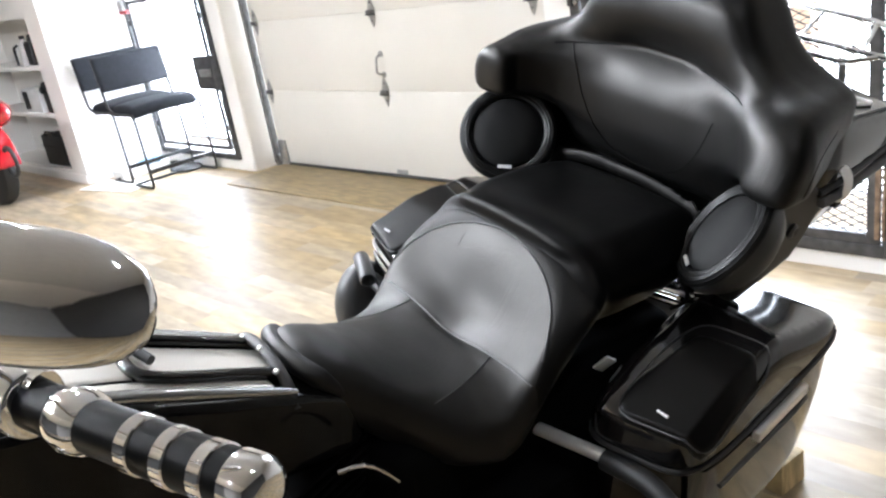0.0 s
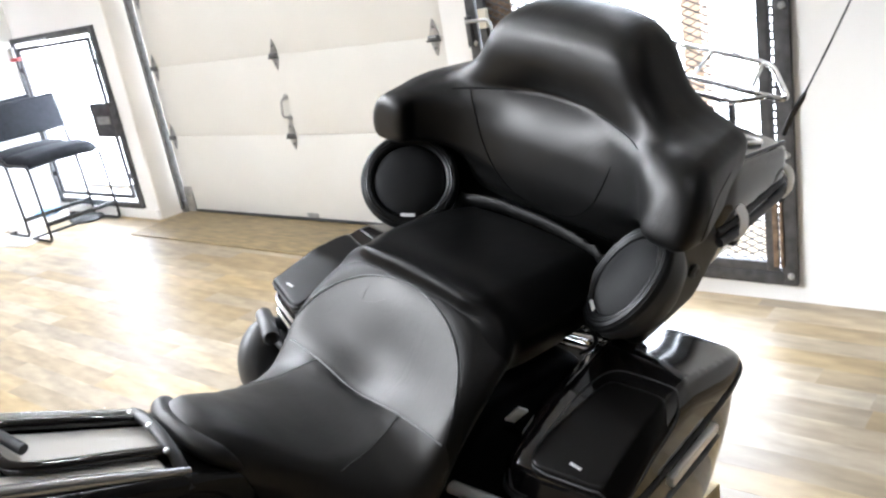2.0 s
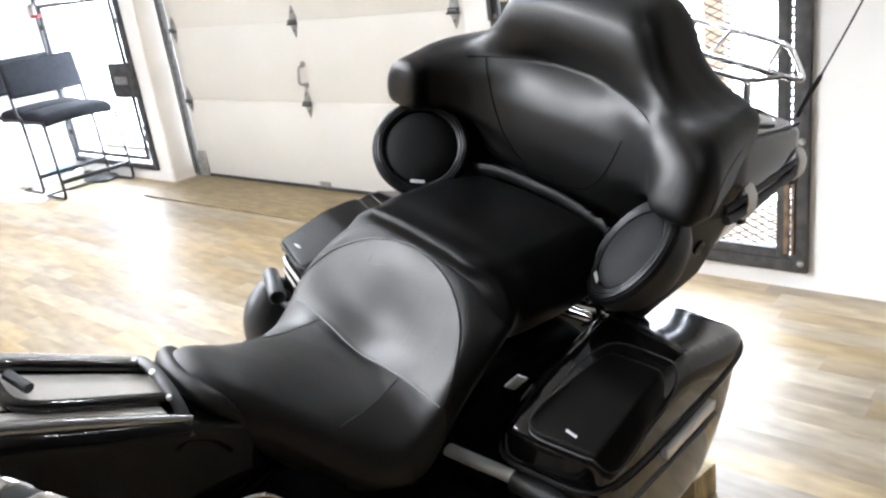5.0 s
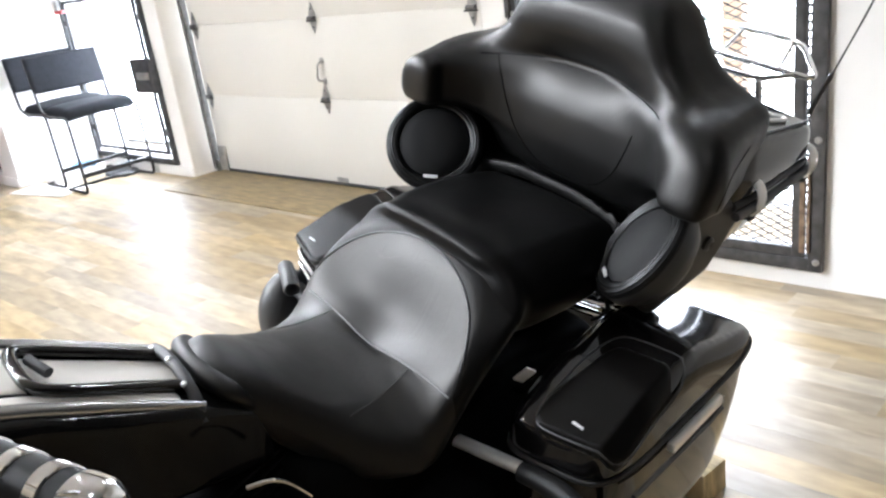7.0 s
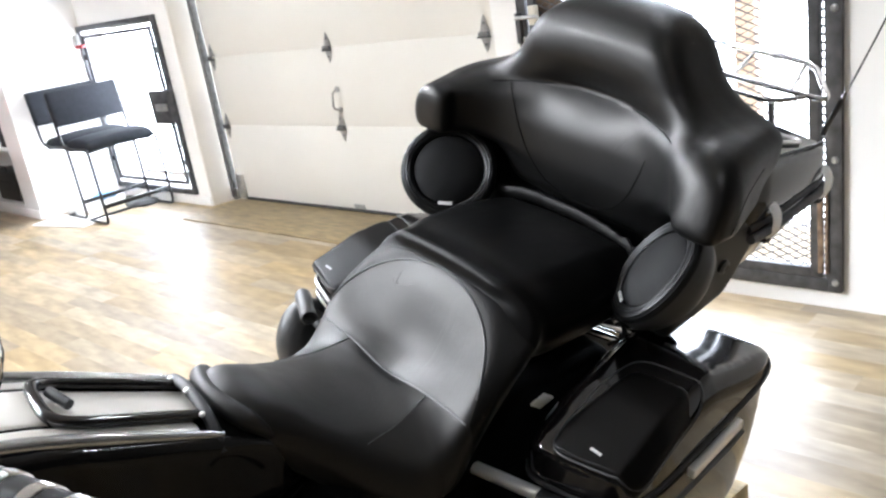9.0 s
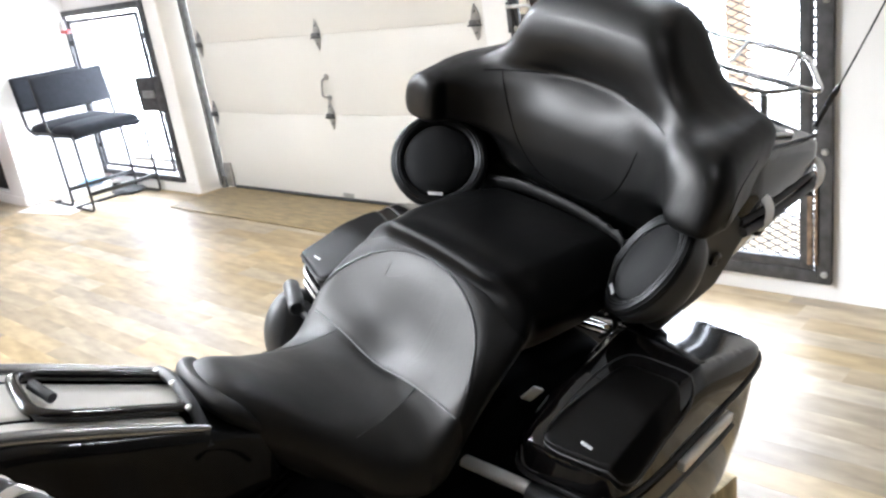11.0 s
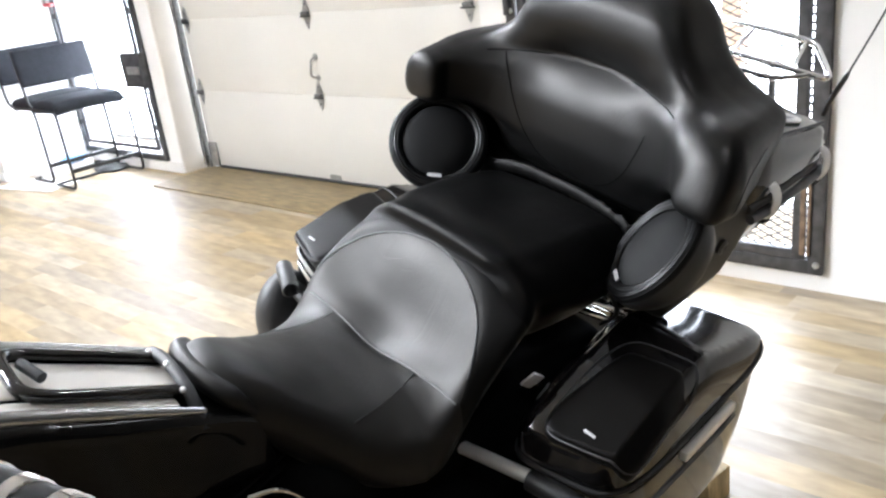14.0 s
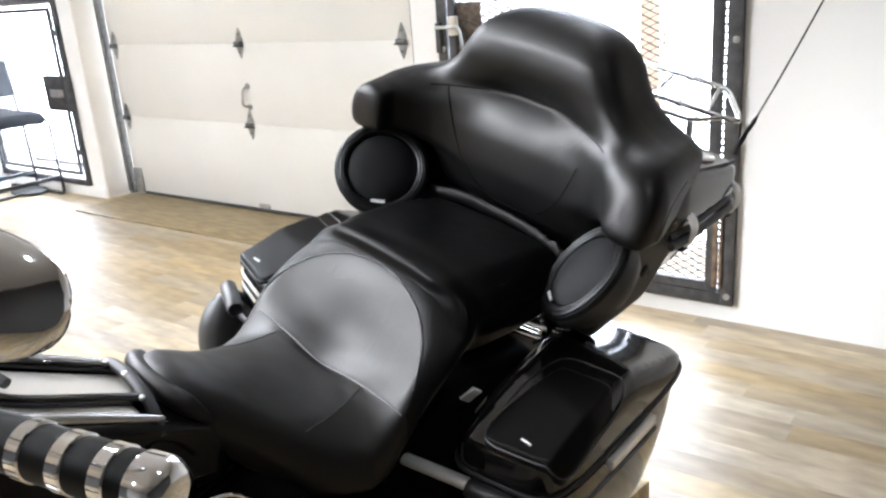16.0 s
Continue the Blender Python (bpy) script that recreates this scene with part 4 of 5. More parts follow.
for sx in (1, -1):
    lo, hi = ((0.22, 0.88, 0.24), (0.54, 1.50, 0.80)) if sx == 1 else ((-0.54, 0.88, 0.24), (-0.22, 1.50, 0.80))
    bag = soft("saddlebag", bag_body_fn(sx), lo, hi, 0.009, M_PAINT, moto, "glossy black hard saddlebag")
    soft("saddlebag_lid", bag_lid_fn(sx), lo, hi, 0.007, M_PAINT, bag, "glossy black saddlebag lid")
    soft("speaker_cover", grille_fn(sx), lo, hi, 0.006, M_COVER, bag, "dark speaker cover with a fine mesh")
    ring = []
    for i in range(72):
        a = 2 * math.pi * i / 72
        cx, cy = math.cos(a), math.sin(a)
        p = (abs(cx) ** 5 + abs(cy) ** 5) ** 0.2
        y = 1.213 + 0.270 * cy / p
        for _ in range(4):
            y = 1.213 + 0.270 * cy / p + 0.24 * (0.055 - 0.10 * (y - 1.1) + 0.115 * cx / p)
        ring.append((sx * (0.355 - 0.10 * (y - 1.1) + 0.115 * cx / p), y, bag_seam(y)))
    edge = []
    for i in range(60):
        a = 2 * math.pi * i / 60
        cx, cy = math.cos(a), math.sin(a)
        p = (abs(cx) ** 5 + abs(cy) ** 5) ** 0.2
        y = 1.086 + 0.123 * cy / p
        for _ in range(4):
            X = 0.396 - 0.10 * (y - 1.08) + (0.081 + 0.055 * (1.08 - y)) * cx / p
            y = 1.086 + 0.123 * cy / p + 0.22 * (X - 0.4)
        edge.append((sx * X, y, float(bag_top(np.array(X), np.array(y))) - 0.001))
    part("cover_bezel", tube(edge, 0.0022, 8, closed=True), M_PLASTIC, bag, "satin black bezel round the speaker cover")
    part("lid_seal", tube(ring, 0.005, 8, closed=True), M_RUBBER, bag, "black rubber lid seal")
    front = [Vector(p) + Vector((0, -0.003, 0.022)) for p in ring if p[1] < 1.02]
    front = sorted(front, key=lambda p: p[0])
    if sx == -1:
        # this bag hangs a little wider and higher on its mounts
        bag.matrix_local = Matrix.Translation((-0.012, 0, 0.009))
        for up in (0.0, 0.028):
            part("front_trim", tube([p + Vector((0, -0.004, up)) for p in front], 0.0085, 8, flat=1.4), M_CHROME, bag, "chrome trim strip on the lid front")
    part("badge", box((sx * 0.402 - 0.011, 0.986, 0.7225), (sx * 0.402 + 0.011, 0.990, 0.7265), m=None), M_WHITE_PRINT, bag, "small white badge bar")
    # side rail, latch and lower front guard
    part("bag_rail", tube([(sx * 0.486, 1.05, 0.590), (sx * 0.480, 1.11, 0.594), (sx * 0.462, 1.29, 0.602), (sx * 0.452, 1.35, 0.604)], 0.005, 8), M_IRON, bag, "thin dark rail along the saddlebag")
    part("latch", box((-0.008, -0.085, -0.011), (0.008, 0.085, 0.011), 0.004, m=Matrix.Translation((sx * 0.464, 1.245, 0.632)) @ pose(0, 0, 0, 5, 0, sx * 5.7)), M_BAR, bag, "long bright saddlebag latch")
    guard = part("guard_bar", tube(smooth_line([(sx * 0.14, 0.91, 0.577), (sx * 0.22, 0.92, 0.592), (sx * 0.335, 0.94, 0.608)], 5), 0.0125, 16), M_BAR, moto, "bright saddlebag guard bar")
    part("guard_sleeve", tube(smooth_line([(sx * 0.33, 0.939, 0.602), (sx * 0.42, 0.945, 0.612), (sx * 0.485, 0.94, 0.60), (sx * 0.515, 0.98, 0.55), (sx * 0.51, 1.02, 0.40), (sx * 0.46, 1.05, 0.30), (sx * 0.25, 1.05, 0.28)], 6), 0.019, 14), M_RUBBER, guard, "black sleeve on the guard bar")
    # chrome bracket and pipes between case and bag
    for k, (y, z, r) in enumerate(((1.275, 0.745, 0.011), (1.305, 0.752, 0.009), (1.26, 0.725, 0.008))):
        part("pipe", tube(smooth_line([(sx * 0.14, y - 0.02, z + 0.004), (sx * 0.19, y, z), (sx * 0.245, y + 0.022, z - 0.008)], 4), r, 10), M_CHROME, moto, "short chrome pipe")
    part("pipe", cyl((sx * 0.225, 1.285, 0.752), (sx * 0.285, 1.325, 0.757), 0.010, 0.008, 16), M_CHROME, moto, "short chrome pipe")
    part("pipe", cyl((sx * 0.200, 1.300, 0.775), (sx * 0.240, 1.318, 0.772), 0.006, n=12), M_CHROME, moto, "thin chrome pipe")
    part("bolt", lathe([(0, 0.009), (0.006, 0.009), (0.010, 0.005), (0.011, 0)], (sx * 0.205, 1.262, 0.768), (sx * 0.5, -0.5, 0.7), 6), M_CHROME, moto, "chrome bolt head")
    part("cable", tube(smooth_line([(sx * 0.16, 1.22, 0.80), (sx * 0.20, 1.245, 0.792), (sx * 0.235, 1.27, 0.775), (sx * 0.25, 1.30, 0.75), (sx * 0.235, 1.32, 0.725)], 5), 0.0032, 8), M_BTUBE, moto, "thin black cable loop")
    part("cable", tube(smooth_line([(sx * 0.19, 1.25, 0.79), (sx * 0.215, 1.262, 0.775), (sx * 0.222, 1.265, 0.74), (sx * 0.20, 1.25, 0.715)], 5), 0.004, 8), M_BTUBE, moto, "thin black cable loop")
    # plain white in place of the chrome plate's bright reflection
    part("frame_plate", box((-0.003, -0.014, -0.019), (0.003, 0.014, 0.019), 0.0025, 2, m=Matrix.Translation((sx * 0.204, 1.064, 0.674)) @ pose(0, 0, 0, -38, sx * 18, sx * -24)), M_CLIP, moto, "bright metal plate beside the seat")
    part("grab_cap", lathe([(0, 0.008), (0.004, 0.0125), (0.022, 0.0125), (0.028, 0.009), (0.030, 0)], (sx * 0.170, 1.100, 0.640), (sx * 0.80, -0.35, 0.45), 24), M_CHROME, moto, "small chrome cap")
    if sx == -1:
        part("guard_pad", implicit("guard_pad", lambda x, y, z: sell(x, y, z, (sx * 0.455, 0.935, 0.535), (0.058, 0.080, 0.115)), (sx * 0.455 - 0.08, 0.83, 0.40), (sx * 0.455 + 0.08, 1.03, 0.67), 0.011, M_PLASTIC), M_PLASTIC, moto, "rounded dark guard pad before the saddlebag")
        part("guard_tube", lathe([(0.05, 0), (0.006, 0.014), (0.0, 0.0165), (0.003, 0.019), (0.10, 0.019), (0.106, 0.016), (0.106, 0)], (sx * 0.374, 0.903, 0.650), (-0.93, 0.38, 0.04), 28), M_PLASTIC, moto, "short black tube with an open end")
    # black block added to hide the bright gap below the top case
    part("case_filler", box((sx * 0.205 - 0.05, 1.33, 0.60), (sx * 0.205 + 0.05, 1.40, 0.83), 0.012), M_DARK, moto, "dull black filler block added under the top case")
    # box enlarged so the gap under the seat side turns black
    sc = part("side_cover", box((sx * 0.20 - 0.07, 0.56, 0.30), (sx * 0.20 + 0.07, 1.06, 0.53), 0.02), M_DARK, moto, "dull black side cover, enlarged to fill a gap")
    part("trim", tube(smooth_line([(sx * 0.19, 0.50, 0.735), (sx * 0.2, 0.535, 0.735), (sx * 0.2, 0.565, 0.71), (sx * 0.197, 0.60, 0.66)], 5), 0.004, 8), M_CHROME, sc, "thin chrome trim")


# black block added to fill the dark space between seats and bags
part("seat_filler", box((-0.185, 0.60, 0.38), (0.185, 1.32, 0.675), 0.05, 4), M_DARK, moto, "matt black filler block added under the seats")


# rear mudguard, wheel and frame
def fender(x, y, z):
    r = np.sqrt((y - 1.27) ** 2 + (z - 0.32) ** 2)
    f = np.maximum(np.abs(r - 0.37) - 0.012, np.abs(x) - 0.105)
    return np.maximum(f, 0.30 - z)


soft("rear_mudguard", fender, (-0.13, 0.85, 0.28), (0.13, 1.7, 0.74), 0.011, M_PAINT, moto, "glossy black rear mudguard")


def wheel(y, r=0.32, w=0.075):
    tyre = part("wheel", lathe([(-w, r - 0.10), (-w, r - 0.05), (-w * 0.7, r - 0.008), (0, r), (w * 0.7, r - 0.008), (w, r - 0.05), (w, r - 0.10), (-w, r - 0.10)], (0, y, r), (1, 0, 0), 56), M_RUBBER, moto, "black tyre on a bright rim")
    part("rim", lathe([(-w * 0.8, r - 0.12), (-w * 0.8, r - 0.10), (w * 0.8, r - 0.10), (w * 0.8, r - 0.12), (0, r - 0.13), (-w * 0.8, r - 0.12)], (0, y, r), (1, 0, 0), 48), M_CHROME, tyre)
    part("hub", cyl((-0.06, y, r), (0.06, y, r), 0.045, n=24), M_SATIN, tyre)
    for k in range(9):
        a = 2 * math.pi * k / 9
        part("spoke", tube([(0, y + 0.04 * math.cos(a), r + 0.04 * math.sin(a)), (0, y + (r - 0.12) * math.cos(a), r + (r - 0.12) * math.sin(a))], 0.012, 8), M_SATIN, tyre)


wheel(1.27), wheel(-0.36)
for sx in (1, -1):
    part("fork_leg", cyl((sx * 0.105, -0.36, 0.32), (sx * 0.105, -0.06, 1.02), 0.026, n=20), M_CHROME, moto, "chrome fork leg")
part("front_mudguard", lathe([(-0.085, 0.335), (-0.07, 0.355), (0, 0.365), (0.07, 0.355), (0.085, 0.335), (0.07, 0.345), (0, 0.355), (-0.07, 0.345), (-0.085, 0.335)], (0, -0.36, 0.32), (1, 0, 0), 48), M_PAINT, moto, "glossy black front mudguard")
eng = part("engine", box((-0.16, 0.12, 0.22), (0.16, 0.72, 0.52), 0.04, 3), M_DARK, moto, "dark engine block")
for y0, tilt in ((0.22, -22), (0.44, 22)):
    for k in range(8):
        part("cooling_fin", box((-0.10, -0.085, 0.0), (0.10, 0.085, 0.007), 0.003, m=pose(0, y0 + 0.10, 0.50 + k * 0.022, tilt, 0, 0)), M_DARK, eng)
part("frame_tube", tube(corner_line([(0, -0.05, 0.95), (0, 0.2, 0.78), (0, 0.9, 0.62), (0, 1.0, 0.45), (0, 0.9, 0.25), (0, 0.0, 0.2), (0, -0.05, 0.95)], 0.08), 0.022, 12), M_BTUBE, moto)
part("exhaust", tube(smooth_line([(-0.2, 0.3, 0.3), (-0.24, 0.7, 0.22), (-0.27, 1.2, 0.22), (-0.27, 1.75, 0.25)], 6), 0.045, 16), M_CHROME, moto, "chrome exhaust")
part("side_stand", tube([(0.14, 0.45, 0.22), (0.235, 0.40, 0.06)], 0.014, 10), M_BTUBE, moto, "black side stand")
part("footboard", box((0.2, 0.15, 0.26), (0.34, 0.50, 0.285), 0.01), M_RUBBER, moto, "black rubber footboard")


# fuel tank with its console
TANK_TOP = [(-0.16, 0.97), (0.0, 1.005), (0.12, 0.988), (0.25, 0.950), (0.35, 0.903), (0.48, 0.842), (0.56, 0.80), (0.62, 0.755)]


def tank_fn(x, y, z):
    w = prof([(-0.16, 0.10), (0.0, 0.122), (0.15, 0.130), (0.32, 0.124), (0.48, 0.112), (0.56, 0.105)], y)
    a = np.abs(x)
    f = si((z - prof(TANK_TOP, y) + 0.35 * a * a) * 0.9, a - w, 0.022)
    f = si(f, 0.735 - 0.2 * (y - 0.2) - z, 0.03)
    f = si(f, -0.16 - y, 0.05)
    return si(f, y - 0.61, 0.04)


tank = soft("fuel_tank", tank_fn, (-0.2, -0.2, 0.60), (0.2, 0.66, 1.07), 0.008, M_TANKP, moto, "glossy black fuel tank")


# thin panel added to carry the pale reflection colour on the tank top
def tank_plate(x, y, z):
    f = si(tank_fn(x, y, z) - 0.0016, np.abs(x) - 0.080, 0.004)
    f = si(si(f, prof(TANK_TOP, y) - 0.03 - z, 0.004), 0.057 - np.abs(x), 0.003)
    return si(si(f, 0.0 - y, 0.01), y - 0.47, 0.008)


soft("top_panel", tank_plate, (-0.14, -0.03, 0.80), (0.14, 0.5, 1.05), 0.0042, M_TANK, tank, "tank top panel, coloured pale like reflected walls")
# a tube along each shoulder imitates the light caught by the tank's edge
for sx in (1, -1):
    rail = smooth_line(on_surface(tank_fn, [(sx * 0.093, y, 1.2) for y in (0.02, 0.12, 0.22, 0.32, 0.42, 0.495)], (0, 0, -1), 0.001), 5)
    part("edge_highlight_rail", tube(rail, [0.0115 - 0.006 * max(0, i / (len(rail) - 1) - 0.6) / 0.4 for i in range(len(rail))], 12), M_RAIL, tank, "grey tube that imitates the highlight along the tank shoulder")


def console_fn(x, y, z):
    w = prof([(-0.1, 0.045), (0.1, 0.052), (0.3, 0.050), (0.5, 0.042)], y)
    f = si((z - prof(TANK_TOP, y) - 0.003 + 0.5 * x * x) * 0.9, np.abs(x) - w, 0.006)
    f = si(f, prof(TANK_TOP, y) - 0.03 - z, 0.005)
    return si(si(f, 0.02 - y, 0.02), y - 0.50, 0.01)


cons = soft("tank_console", console_fn, (-0.12, -0.02, 0.78), (0.12, 0.54, 1.07), 0.007, M_TANK, moto, "console on the tank, coloured pale like reflected walls")
loop = smooth_line(on_surface(tank_fn, [(0.050, 0.495, 1.2), (0.054, 0.42, 1.2), (0.058, 0.35, 1.2), (0.058, 0.305, 1.2), (0.045, 0.283, 1.2), (0.0, 0.279, 1.2), (-0.045, 0.283, 1.2), (-0.058, 0.305, 1.2), (-0.058, 0.35, 1.2), (-0.054, 0.42, 1.2), (-0.050, 0.495, 1.2)], (0, 0, -1), 0.010), 6)
part("console_trim", tube(loop, 0.0095, 12), M_PAINT, cons, "black trim bar looped round the console")
post = on_surface(tank_fn, [(-0.02, 0.300, 1.2), (0.02, 0.315, 1.2)], (0, 0, -1), 0.016)
part("hinge_post", tube(post, 0.008, 12), M_RUBBER, cons, "black console hinge")
strap = part("tank_strap", tube(smooth_line([(-0.105, 0.484, 0.812), (-0.085, 0.487, 0.838), (-0.05, 0.489, 0.855), (0.0, 0.490, 0.861), (0.05, 0.489, 0.855), (0.085, 0.487, 0.838), (0.105, 0.484, 0.812)], 5), 0.0095, 12), M_RUBBER, cons, "black strap across the rear of the tank")
for x, y, z in ((0.0, 0.484, 0.868), (0.060, 0.481, 0.859), (-0.060, 0.481, 0.859)):
    part("screw", lathe([(-0.004, 0.004), (0, 0.005), (0.003, 0.004), (0.0045, 0.0)], (x, y, z - 0.001), (x * 3, -0.45, 0.85), 14), M_CLIP, strap, "bright dome screw")
part("filler_cap", lathe([(0, 0.032), (0.012, 0.031), (0.018, 0.022), (0.019, 0)], (0.0, 0.12, 0.992), (0, 0, 1), 28), M_CHROME, cons, "chrome filler cap")

# handlebar, turned to the left
bar = part("handlebar", tube(smooth_line([(-0.62, -0.02, 1.27), (-0.50, 0.0, 1.275), (-0.25, -0.06, 1.20), (-0.10, -0.10, 1.08), (0.10, -0.06, 1.08), (0.28, 0.03, 1.20), (0.42, 0.10, 1.272), (0.513, 0.138, 1.284)], 6), 0.0135, 14), M_CHROME, moto, "chrome handlebar turned to the left")
G0, G1 = Vector((0.508, 0.129, 1.273)), Vector((0.714, 0.212, 1.299))
gd = (G1 - G0).normalized()
gl = (G1 - G0).length
grip = part("hand_grip", cyl(G0, G1 - gd * 0.018, 0.0182, n=48), M_GRIP, bar, "black rubber hand grip with chrome bands")
for off in (0.047, 0.079, 0.112):
    s = gl - off
    part("band", lathe([(s - 0.001, 0.018), (s, 0.0195), (s + 0.010, 0.0195), (s + 0.011, 0.018)], G0, gd, 28), M_CHROME, grip)
part("collar", lathe([(gl - 0.185, 0.0165), (gl - 0.184, 0.021), (gl - 0.172, 0.0235), (gl - 0.160, 0.021), (gl - 0.152, 0.0165)], G0, gd, 28), M_CHROME, grip, "chrome collar beside the switch housing")
part("end_cap", lathe([(gl - 0.024, 0.018), (gl - 0.022, 0.0198), (gl - 0.008, 0.0198), (gl - 0.001, 0.0165), (gl + 0.002, 0.010), (gl + 0.0025, 0.0)], G0, gd, 28), M_CHROME, grip, "chrome end cap")
ctl = part("switch_housing", cyl(G0 - gd * 0.055, G0 + gd * 0.002, 0.026, n=28, bevel=0.004), M_CHROME, bar, "chrome switch housing")
part("clamp", cyl(G0 - gd * 0.075, G0 - gd * 0.055, 0.021, n=24), M_PLASTIC, ctl)
part("lever", tube(smooth_line([G0 + Vector((-0.05, -0.03, -0.005)), G0 + Vector((0.03, -0.055, -0.01)), G0 + Vector((0.12, -0.04, -0.015)), G0 + Vector((0.19, -0.02, -0.02))], 5), 0.0075, 10), M_CHROME, bar, "chrome clutch lever")
MC = Vector((0.6145, 0.127, 1.4173))
MR, MU, MF = np.array((0.598, 0.801, -0.038)), np.array((-0.374, 0.321, 0.870)), np.array((-0.709, 0.506, -0.492))


def mirror_fn(x, y, z):
    q = [(x - MC[0]) * v[0] + (y - MC[1]) * v[1] + (z - MC[2]) * v[2] for v in (MR, MU, MF)]
    k = (np.abs(q[0] / 0.080) ** 2.6 + np.abs((q[1] + 0.10 * q[0]) / 0.038) ** 2.6) ** (2 / 2.6) + np.abs(q[2] / 0.020) ** 2
    return (np.sqrt(k) - 1) * 0.022


mir = part("mirror", implicit("mirror", mirror_fn, (0.52, 0.04, 1.34), (0.72, 0.24, 1.50), 0.005, M_CHROME), M_CHROME, bar, "oval chrome mirror")
part("mirror_stem", tube(smooth_line([G0 - gd * 0.05, G0 + Vector((-0.02, -0.02, 0.06)), MC + Vector((-0.03, -0.05, -0.02))], 5), 0.006, 10), M_CHROME, mir)

# pine block on the floor under the bag
blk = thing("wooden_block", "rough pine block lying on the floor beside the motorcycle", "wood block", (-0.83, 1.60, 0), rot=(0, 0, -8))
part("block", box((-0.10, -0.05, 0), (0.10, 0.05, 0.085), 0.004), M_BLOCK, blk)

# ---- two counter chairs by the window ----
ch = thing("chair", "counter-height chair with blue-grey fabric and black cantilever frame", "chair", (-6.005, 2.785, 0), "chairs by the window")
hw = 0.275
for s in (1, -1):
    y = s * hw
    side = corner_line([(-0.455, y, 1.0), (-0.40, y, 0.61), (-0.30, y, 0.572), (0.0, y, 0.572), (0.02, y, 0.012), (-0.30, y * 0.98, 0.012)], 0.05)
    part("frame_side", tube(side, 0.0105, 10), M_BTUBE, ch, "bent black steel tube")
part("base_bar", tube([(-0.30, -hw * 0.98, 0.012), (-0.30, hw * 0.98, 0.012)], 0.0105, 10), M_BTUBE, ch)
part("foot_rest", box((0.0, -hw, 0.125), (0.022, hw, 0.155), 0.003), M_BTUBE, ch, "flat black foot rest bar")
part("seat", implicit("seat", lambda x, y, z: sbox(x, y, z + 0.55 * (x + 0.2) ** 2 + 0.22 * y * y, (-0.19, 0, 0.612), (0.186, 0.272, 0.044), 0.038), (-0.46, -0.3, 0.54), (0.06, 0.3, 0.70), 0.012, M_FABRIC), M_FABRIC, ch, "padded blue-grey seat")
part("backrest", implicit("backrest", lambda x, y, z: sbox(x + 0.30 * (z - 0.87) * 0.6 + 0.3 * (y * y - 0.05), y, z, (-0.425, 0, 0.872), (0.022, 0.282, 0.132), 0.02), (-0.54, -0.31, 0.71), (-0.33, 0.31, 1.03), 0.010, M_FABRIC), M_FABRIC, ch, "padded blue-grey backrest")
c2 = copy_thing(ch, pose(-6.43, 2.815, 0, 0, 0, 1.5))

# clutter under the chairs
pp = thing("paper_sheet", "white cardboard sheet lying on the floor", "paper", (-6.50, 2.45, 0.003), rot=(0, 0, 12))
part("sheet", box((-0.35, -0.12, 0), (0.3, 0.16, 0.004)), M_PAPER, pp)
bg = thing("carton", "small opened white carton against the wall", "box", (-6.78, 2.80, 0))
part("carton_body", box((-0.10, -0.22, 0), (0.12, 0.2, 0.07), 0.004), M_PAPER, bg)
bb = thing("blue_bag", "crumpled blue plastic bag on the carton", "bag", (-6.72, 2.86, 0.068))
part("film", implicit("film", lambda x, y, z: sell(x, y, z, (0, 0, 0.018), (0.09, 0.11, 0.026)) + 0.008 * np.sin(x * 70 + 3) * np.cos(y * 60), (-0.14, -0.16, 0.0), (0.14, 0.16, 0.1), 0.012, M_BLUE), M_BLUE, bb)
dk = thing("tool_bag", "flat black bag lying under the chairs", "bag", (-6.35, 2.98, 0))
part("cloth", implicit("cloth", lambda x, y, z: sell(x, y, z, (0, 0, 0.015), (0.17, 0.12, 0.025)) + 0.004 * np.sin(x * 50) * np.cos(y * 40), (-0.2, -0.14, 0.0), (0.2, 0.14, 0.1), 0.012, M_CASE), M_CASE, dk)
# red-handled thing hanging from the window frame
hk = thing("hanging_tool", "small grey tool with red grips hung on the window frame", "tool", (-6.94, YW - 0.05, 1.28))
part("body", box((-0.04, -0.015, 0.0), (0.06, 0.015, 0.09), 0.008), M_ZINC, hk)
part("grip", box((-0.10, -0.02, -0.015), (0.12, 0.02, 0.012), 0.006), M_REDP, hk, "red plastic grips")

# ---- niche contents ----
def case(at, size, label, material=M_CASE):
    t = thing("tool_case", label, "case", at)
    sx, sy, sz = size
    part("body", box((-sx / 2, -sy / 2, 0), (sx / 2, sy / 2, sz), 0.015, 3), material, t)
    part("lid_line", box((-sx / 2 - 0.003, -sy / 2 - 0.003, sz * 0.62), (sx / 2 + 0.003, sy / 2 + 0.003, sz * 0.66)), M_RUBBER, t)
    part("handle", tube(corner_line([(-sx * 0.2, -sy / 2, sz * 0.98), (-sx * 0.2, -sy / 2, sz + 0.035), (sx * 0.2, -sy / 2, sz + 0.035), (sx * 0.2, -sy / 2, sz * 0.98)], 0.02), 0.008, 8), M_RUBBER, t)
    return t


case((-7.63, 2.52, 0.10), (0.46, 0.16, 0.27), "black plastic tool case on the bottom shelf")
b = thing("carton", "pale box with a dark end on the shelf", "box", (-7.72, 2.52, 0.58))
part("carton_body", box((-0.20, -0.1, 0), (0.20, 0.1, 0.20), 0.004), M_BOX, b)
part("carton_end", box((-0.17, -0.104, 0.03), (-0.06, -0.1005, 0.18)), M_CASE, b, "dark printed panel")
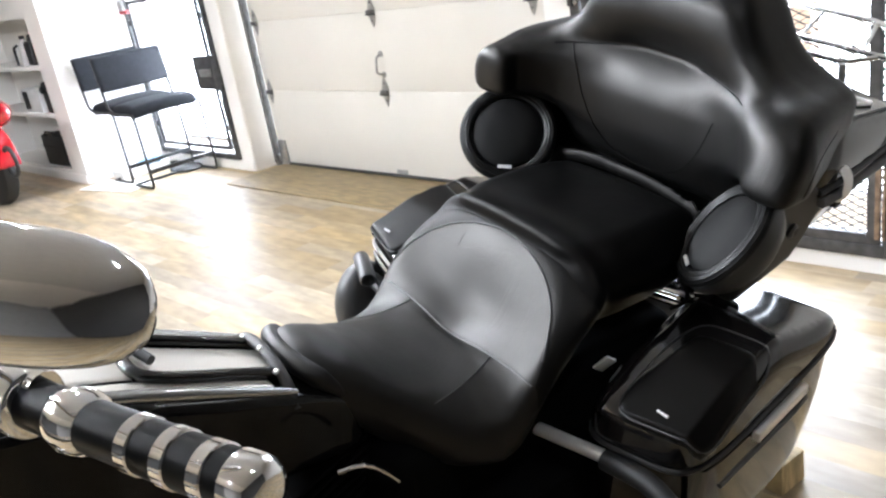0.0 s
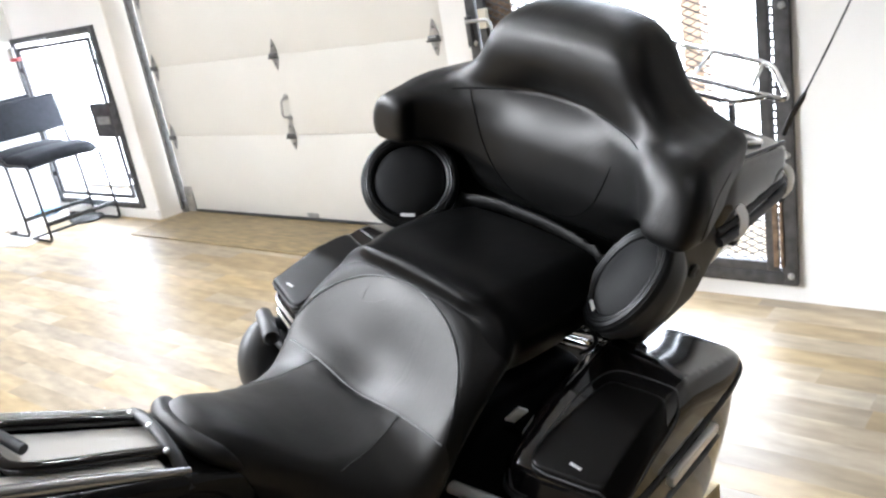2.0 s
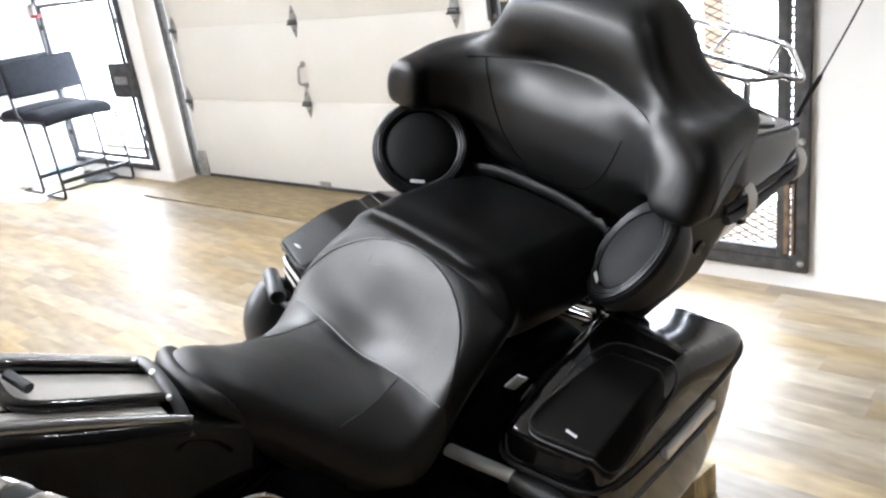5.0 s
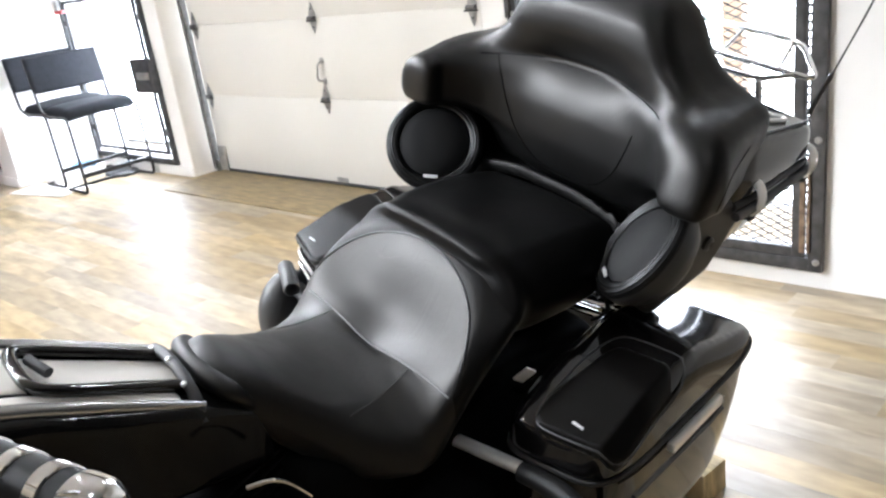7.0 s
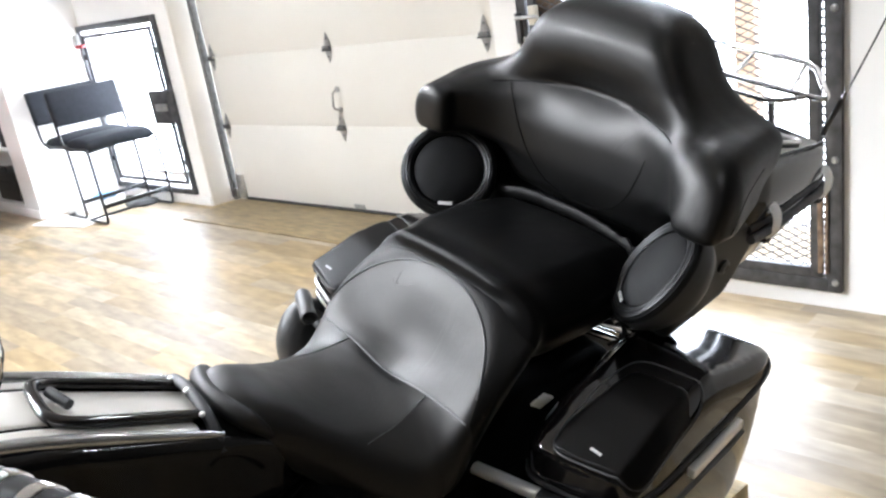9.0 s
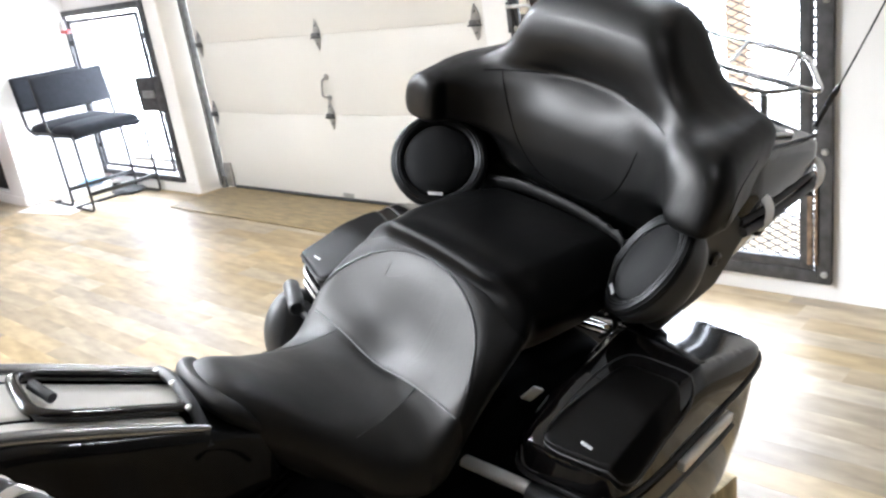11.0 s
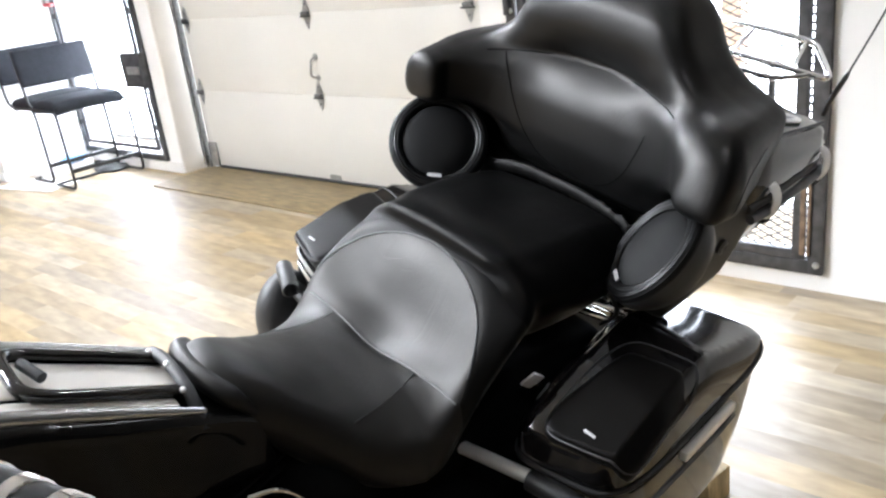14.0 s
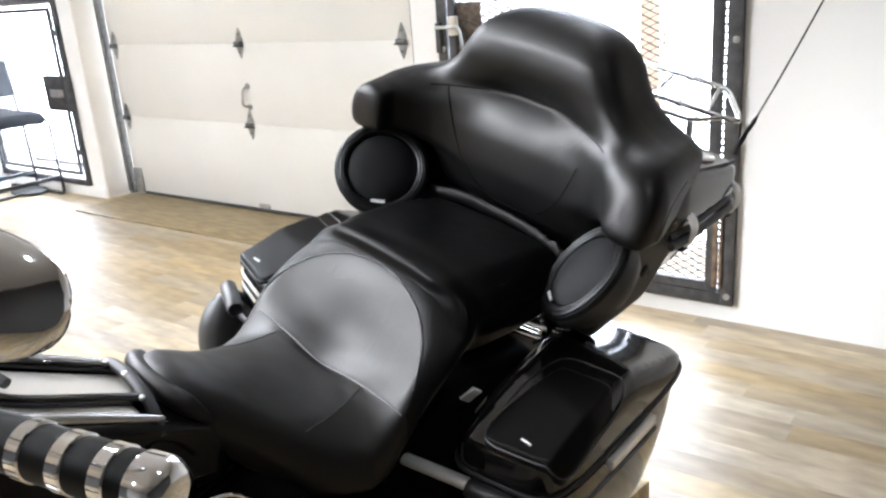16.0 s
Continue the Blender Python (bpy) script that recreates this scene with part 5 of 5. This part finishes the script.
b = thing("machine", "small dark machine standing on the shelf", "machine", (-7.38, 2.52, 0.58))
part("body", box((-0.06, -0.09, 0), (0.07, 0.09, 0.26), 0.012), M_CASE, b)
part("knob", cyl((0, -0.12, 0.2), (0, -0.09, 0.2), 0.03, n=18), M_RUBBER, b)
b = thing("bottle", "pale blue bottle with a dark cap", "bottle", (-7.66, 2.48, 0.98))
part("bottle_body", lathe([(0, 0), (0, 0.05), (0.16, 0.05), (0.20, 0.02), (0.22, 0.02), (0.22, 0)], (0, 0, 0), (0, 0, 1), 20), M_BOX, b)
part("cap", cyl((0, 0, 0.22), (0, 0, 0.25), 0.022, n=16), M_CASE, b)
b = thing("machine", "black tool standing on the upper shelf", "machine", (-7.50, 2.52, 0.98))
part("body", box((-0.07, -0.08, 0), (0.07, 0.08, 0.20), 0.02, 3), M_CASE, b)
part("top", lathe([(0.20, 0.06), (0.25, 0.05), (0.27, 0.0)], (0, 0, 0), (0, 0, 1), 18), M_CASE, b)
b = thing("bracket", "black bent bracket on the upper shelf", "bracket", (-7.93, 2.48, 0.98))
part("arm", tube(corner_line([(0, 0, 0), (0, 0, 0.15), (0.10, 0, 0.17)], 0.03), 0.012, 8), M_CASE, b)

# ---- red motorcycle beside the niche: only its rear is near ----
rm = thing("red_motorcycle", "bright red motorcycle parked by the shelf niche", "motorcycle", (-7.16, 1.80, 0), rot=(0, 0, 4))
t = part("wheel", lathe([(-0.07, 0.20), (-0.07, 0.25), (-0.045, 0.295), (0, 0.31), (0.045, 0.295), (0.07, 0.25), (0.07, 0.20), (-0.07, 0.20)], (0, 0, 0.31), (0, 1, 0), 48), M_RUBBER, rm, "black tyre")
part("rim", lathe([(-0.05, 0.17), (-0.05, 0.20), (0.05, 0.20), (0.05, 0.17), (0, 0.16), (-0.05, 0.17)], (0, 0, 0.31), (0, 1, 0), 40), M_SATIN, t)
part("fender", implicit("fender", lambda x, y, z: np.maximum(np.maximum(np.abs(np.sqrt((x) ** 2 + (z - 0.31) ** 2) - 0.34) - 0.012, np.abs(y) - 0.085), 0.33 - z), (-0.4, -0.12, 0.3), (0.4, 0.12, 0.7), 0.012, M_RED), M_RED, rm, "glossy red mudguard")
part("body", implicit("body", lambda x, y, z: su(sell(x, y, z, (-0.25, 0, 0.70), (0.42, 0.15, 0.16)), sell(x, y, z, (0.20, 0, 0.745), (0.37, 0.13, 0.125)), 0.08), (-0.8, -0.2, 0.4), (0.65, 0.2, 0.95), 0.016, M_RED), M_RED, rm, "glossy red bodywork")
part("shock", tube([(0.05, 0.12, 0.30), (-0.05, 0.13, 0.62)], 0.022, 12), M_CASE, rm, "black shock absorber")
part("plate_hoop", tube([(0.38 + 0.10 * math.cos(2 * math.pi * i / 24), 0.0, 0.37 + 0.11 * math.sin(2 * math.pi * i / 24)) for i in range(24)], 0.016, 8, closed=True), M_CASE, rm, "black hoop behind the wheel")
part("foot_stand", tube([(-0.3, 0.0, 0.45), (-0.35, 0.2, 0.0)], 0.014, 8), M_CASE, rm)
part("front_wheel", lathe([(-0.06, 0.20), (-0.05, 0.29), (0, 0.31), (0.05, 0.29), (0.06, 0.20), (-0.06, 0.20)], (-1.3, 0, 0.31), (0, 1, 0), 40), M_RUBBER, rm)
part("fork", tube([(-1.3, 0, 0.31), (-0.95, 0, 0.85)], 0.03, 10), M_SATIN, rm)
part("beam", tube([(-0.95, 0, 0.8), (-0.25, 0, 0.6), (0.0, 0, 0.31)], 0.04, 10), M_CASE, rm)

# ---- floor planks, last ----
floor_ob = bpy.data.objects["floor"]
PL, PW = 1.05, 0.102
pool = []
for v in range(3):
    pool.append(link_bm("plank", box((0.0001, 0.0001, -0.006), (PL - 0.0001, PW - 0.0001, 0.0), 0.0002, 1), M_OAK, False))
rest = bmesh.new()
rnd = random.Random(5)
ny0 = int(Y0 / PW) - 1
count = 0
for j in range(ny0, int(3.35 / PW) + 1):
    y = j * PW
    off = rnd.random() * PL
    x = X0 - off
    while x < X1:
        a, b = max(x, X0), min(x + PL, X1)
        near = -5.2 < x < -1.0 and 0.9 < y < 3.3 or -1.6 < x < 0.6 and 1.6 < y < 3.0
        if b - a > 0.02:
            if near and b - a > PL - 0.01 and count < 300:
                ob = new("plank", pool[count % 3])
                ob.location = (x, y, 0)
                ob.parent = floor_ob
                count += 1
            else:
                box((a + 0.0001, y + 0.0001, -0.006), (b - 0.0001, y + PW - 0.0001, 0.0), bm=rest)
        x += PL
ob = part("planks", rest, M_OAK_REST, floor_ob, smooth=False)
ob["kind"] = "stuff"
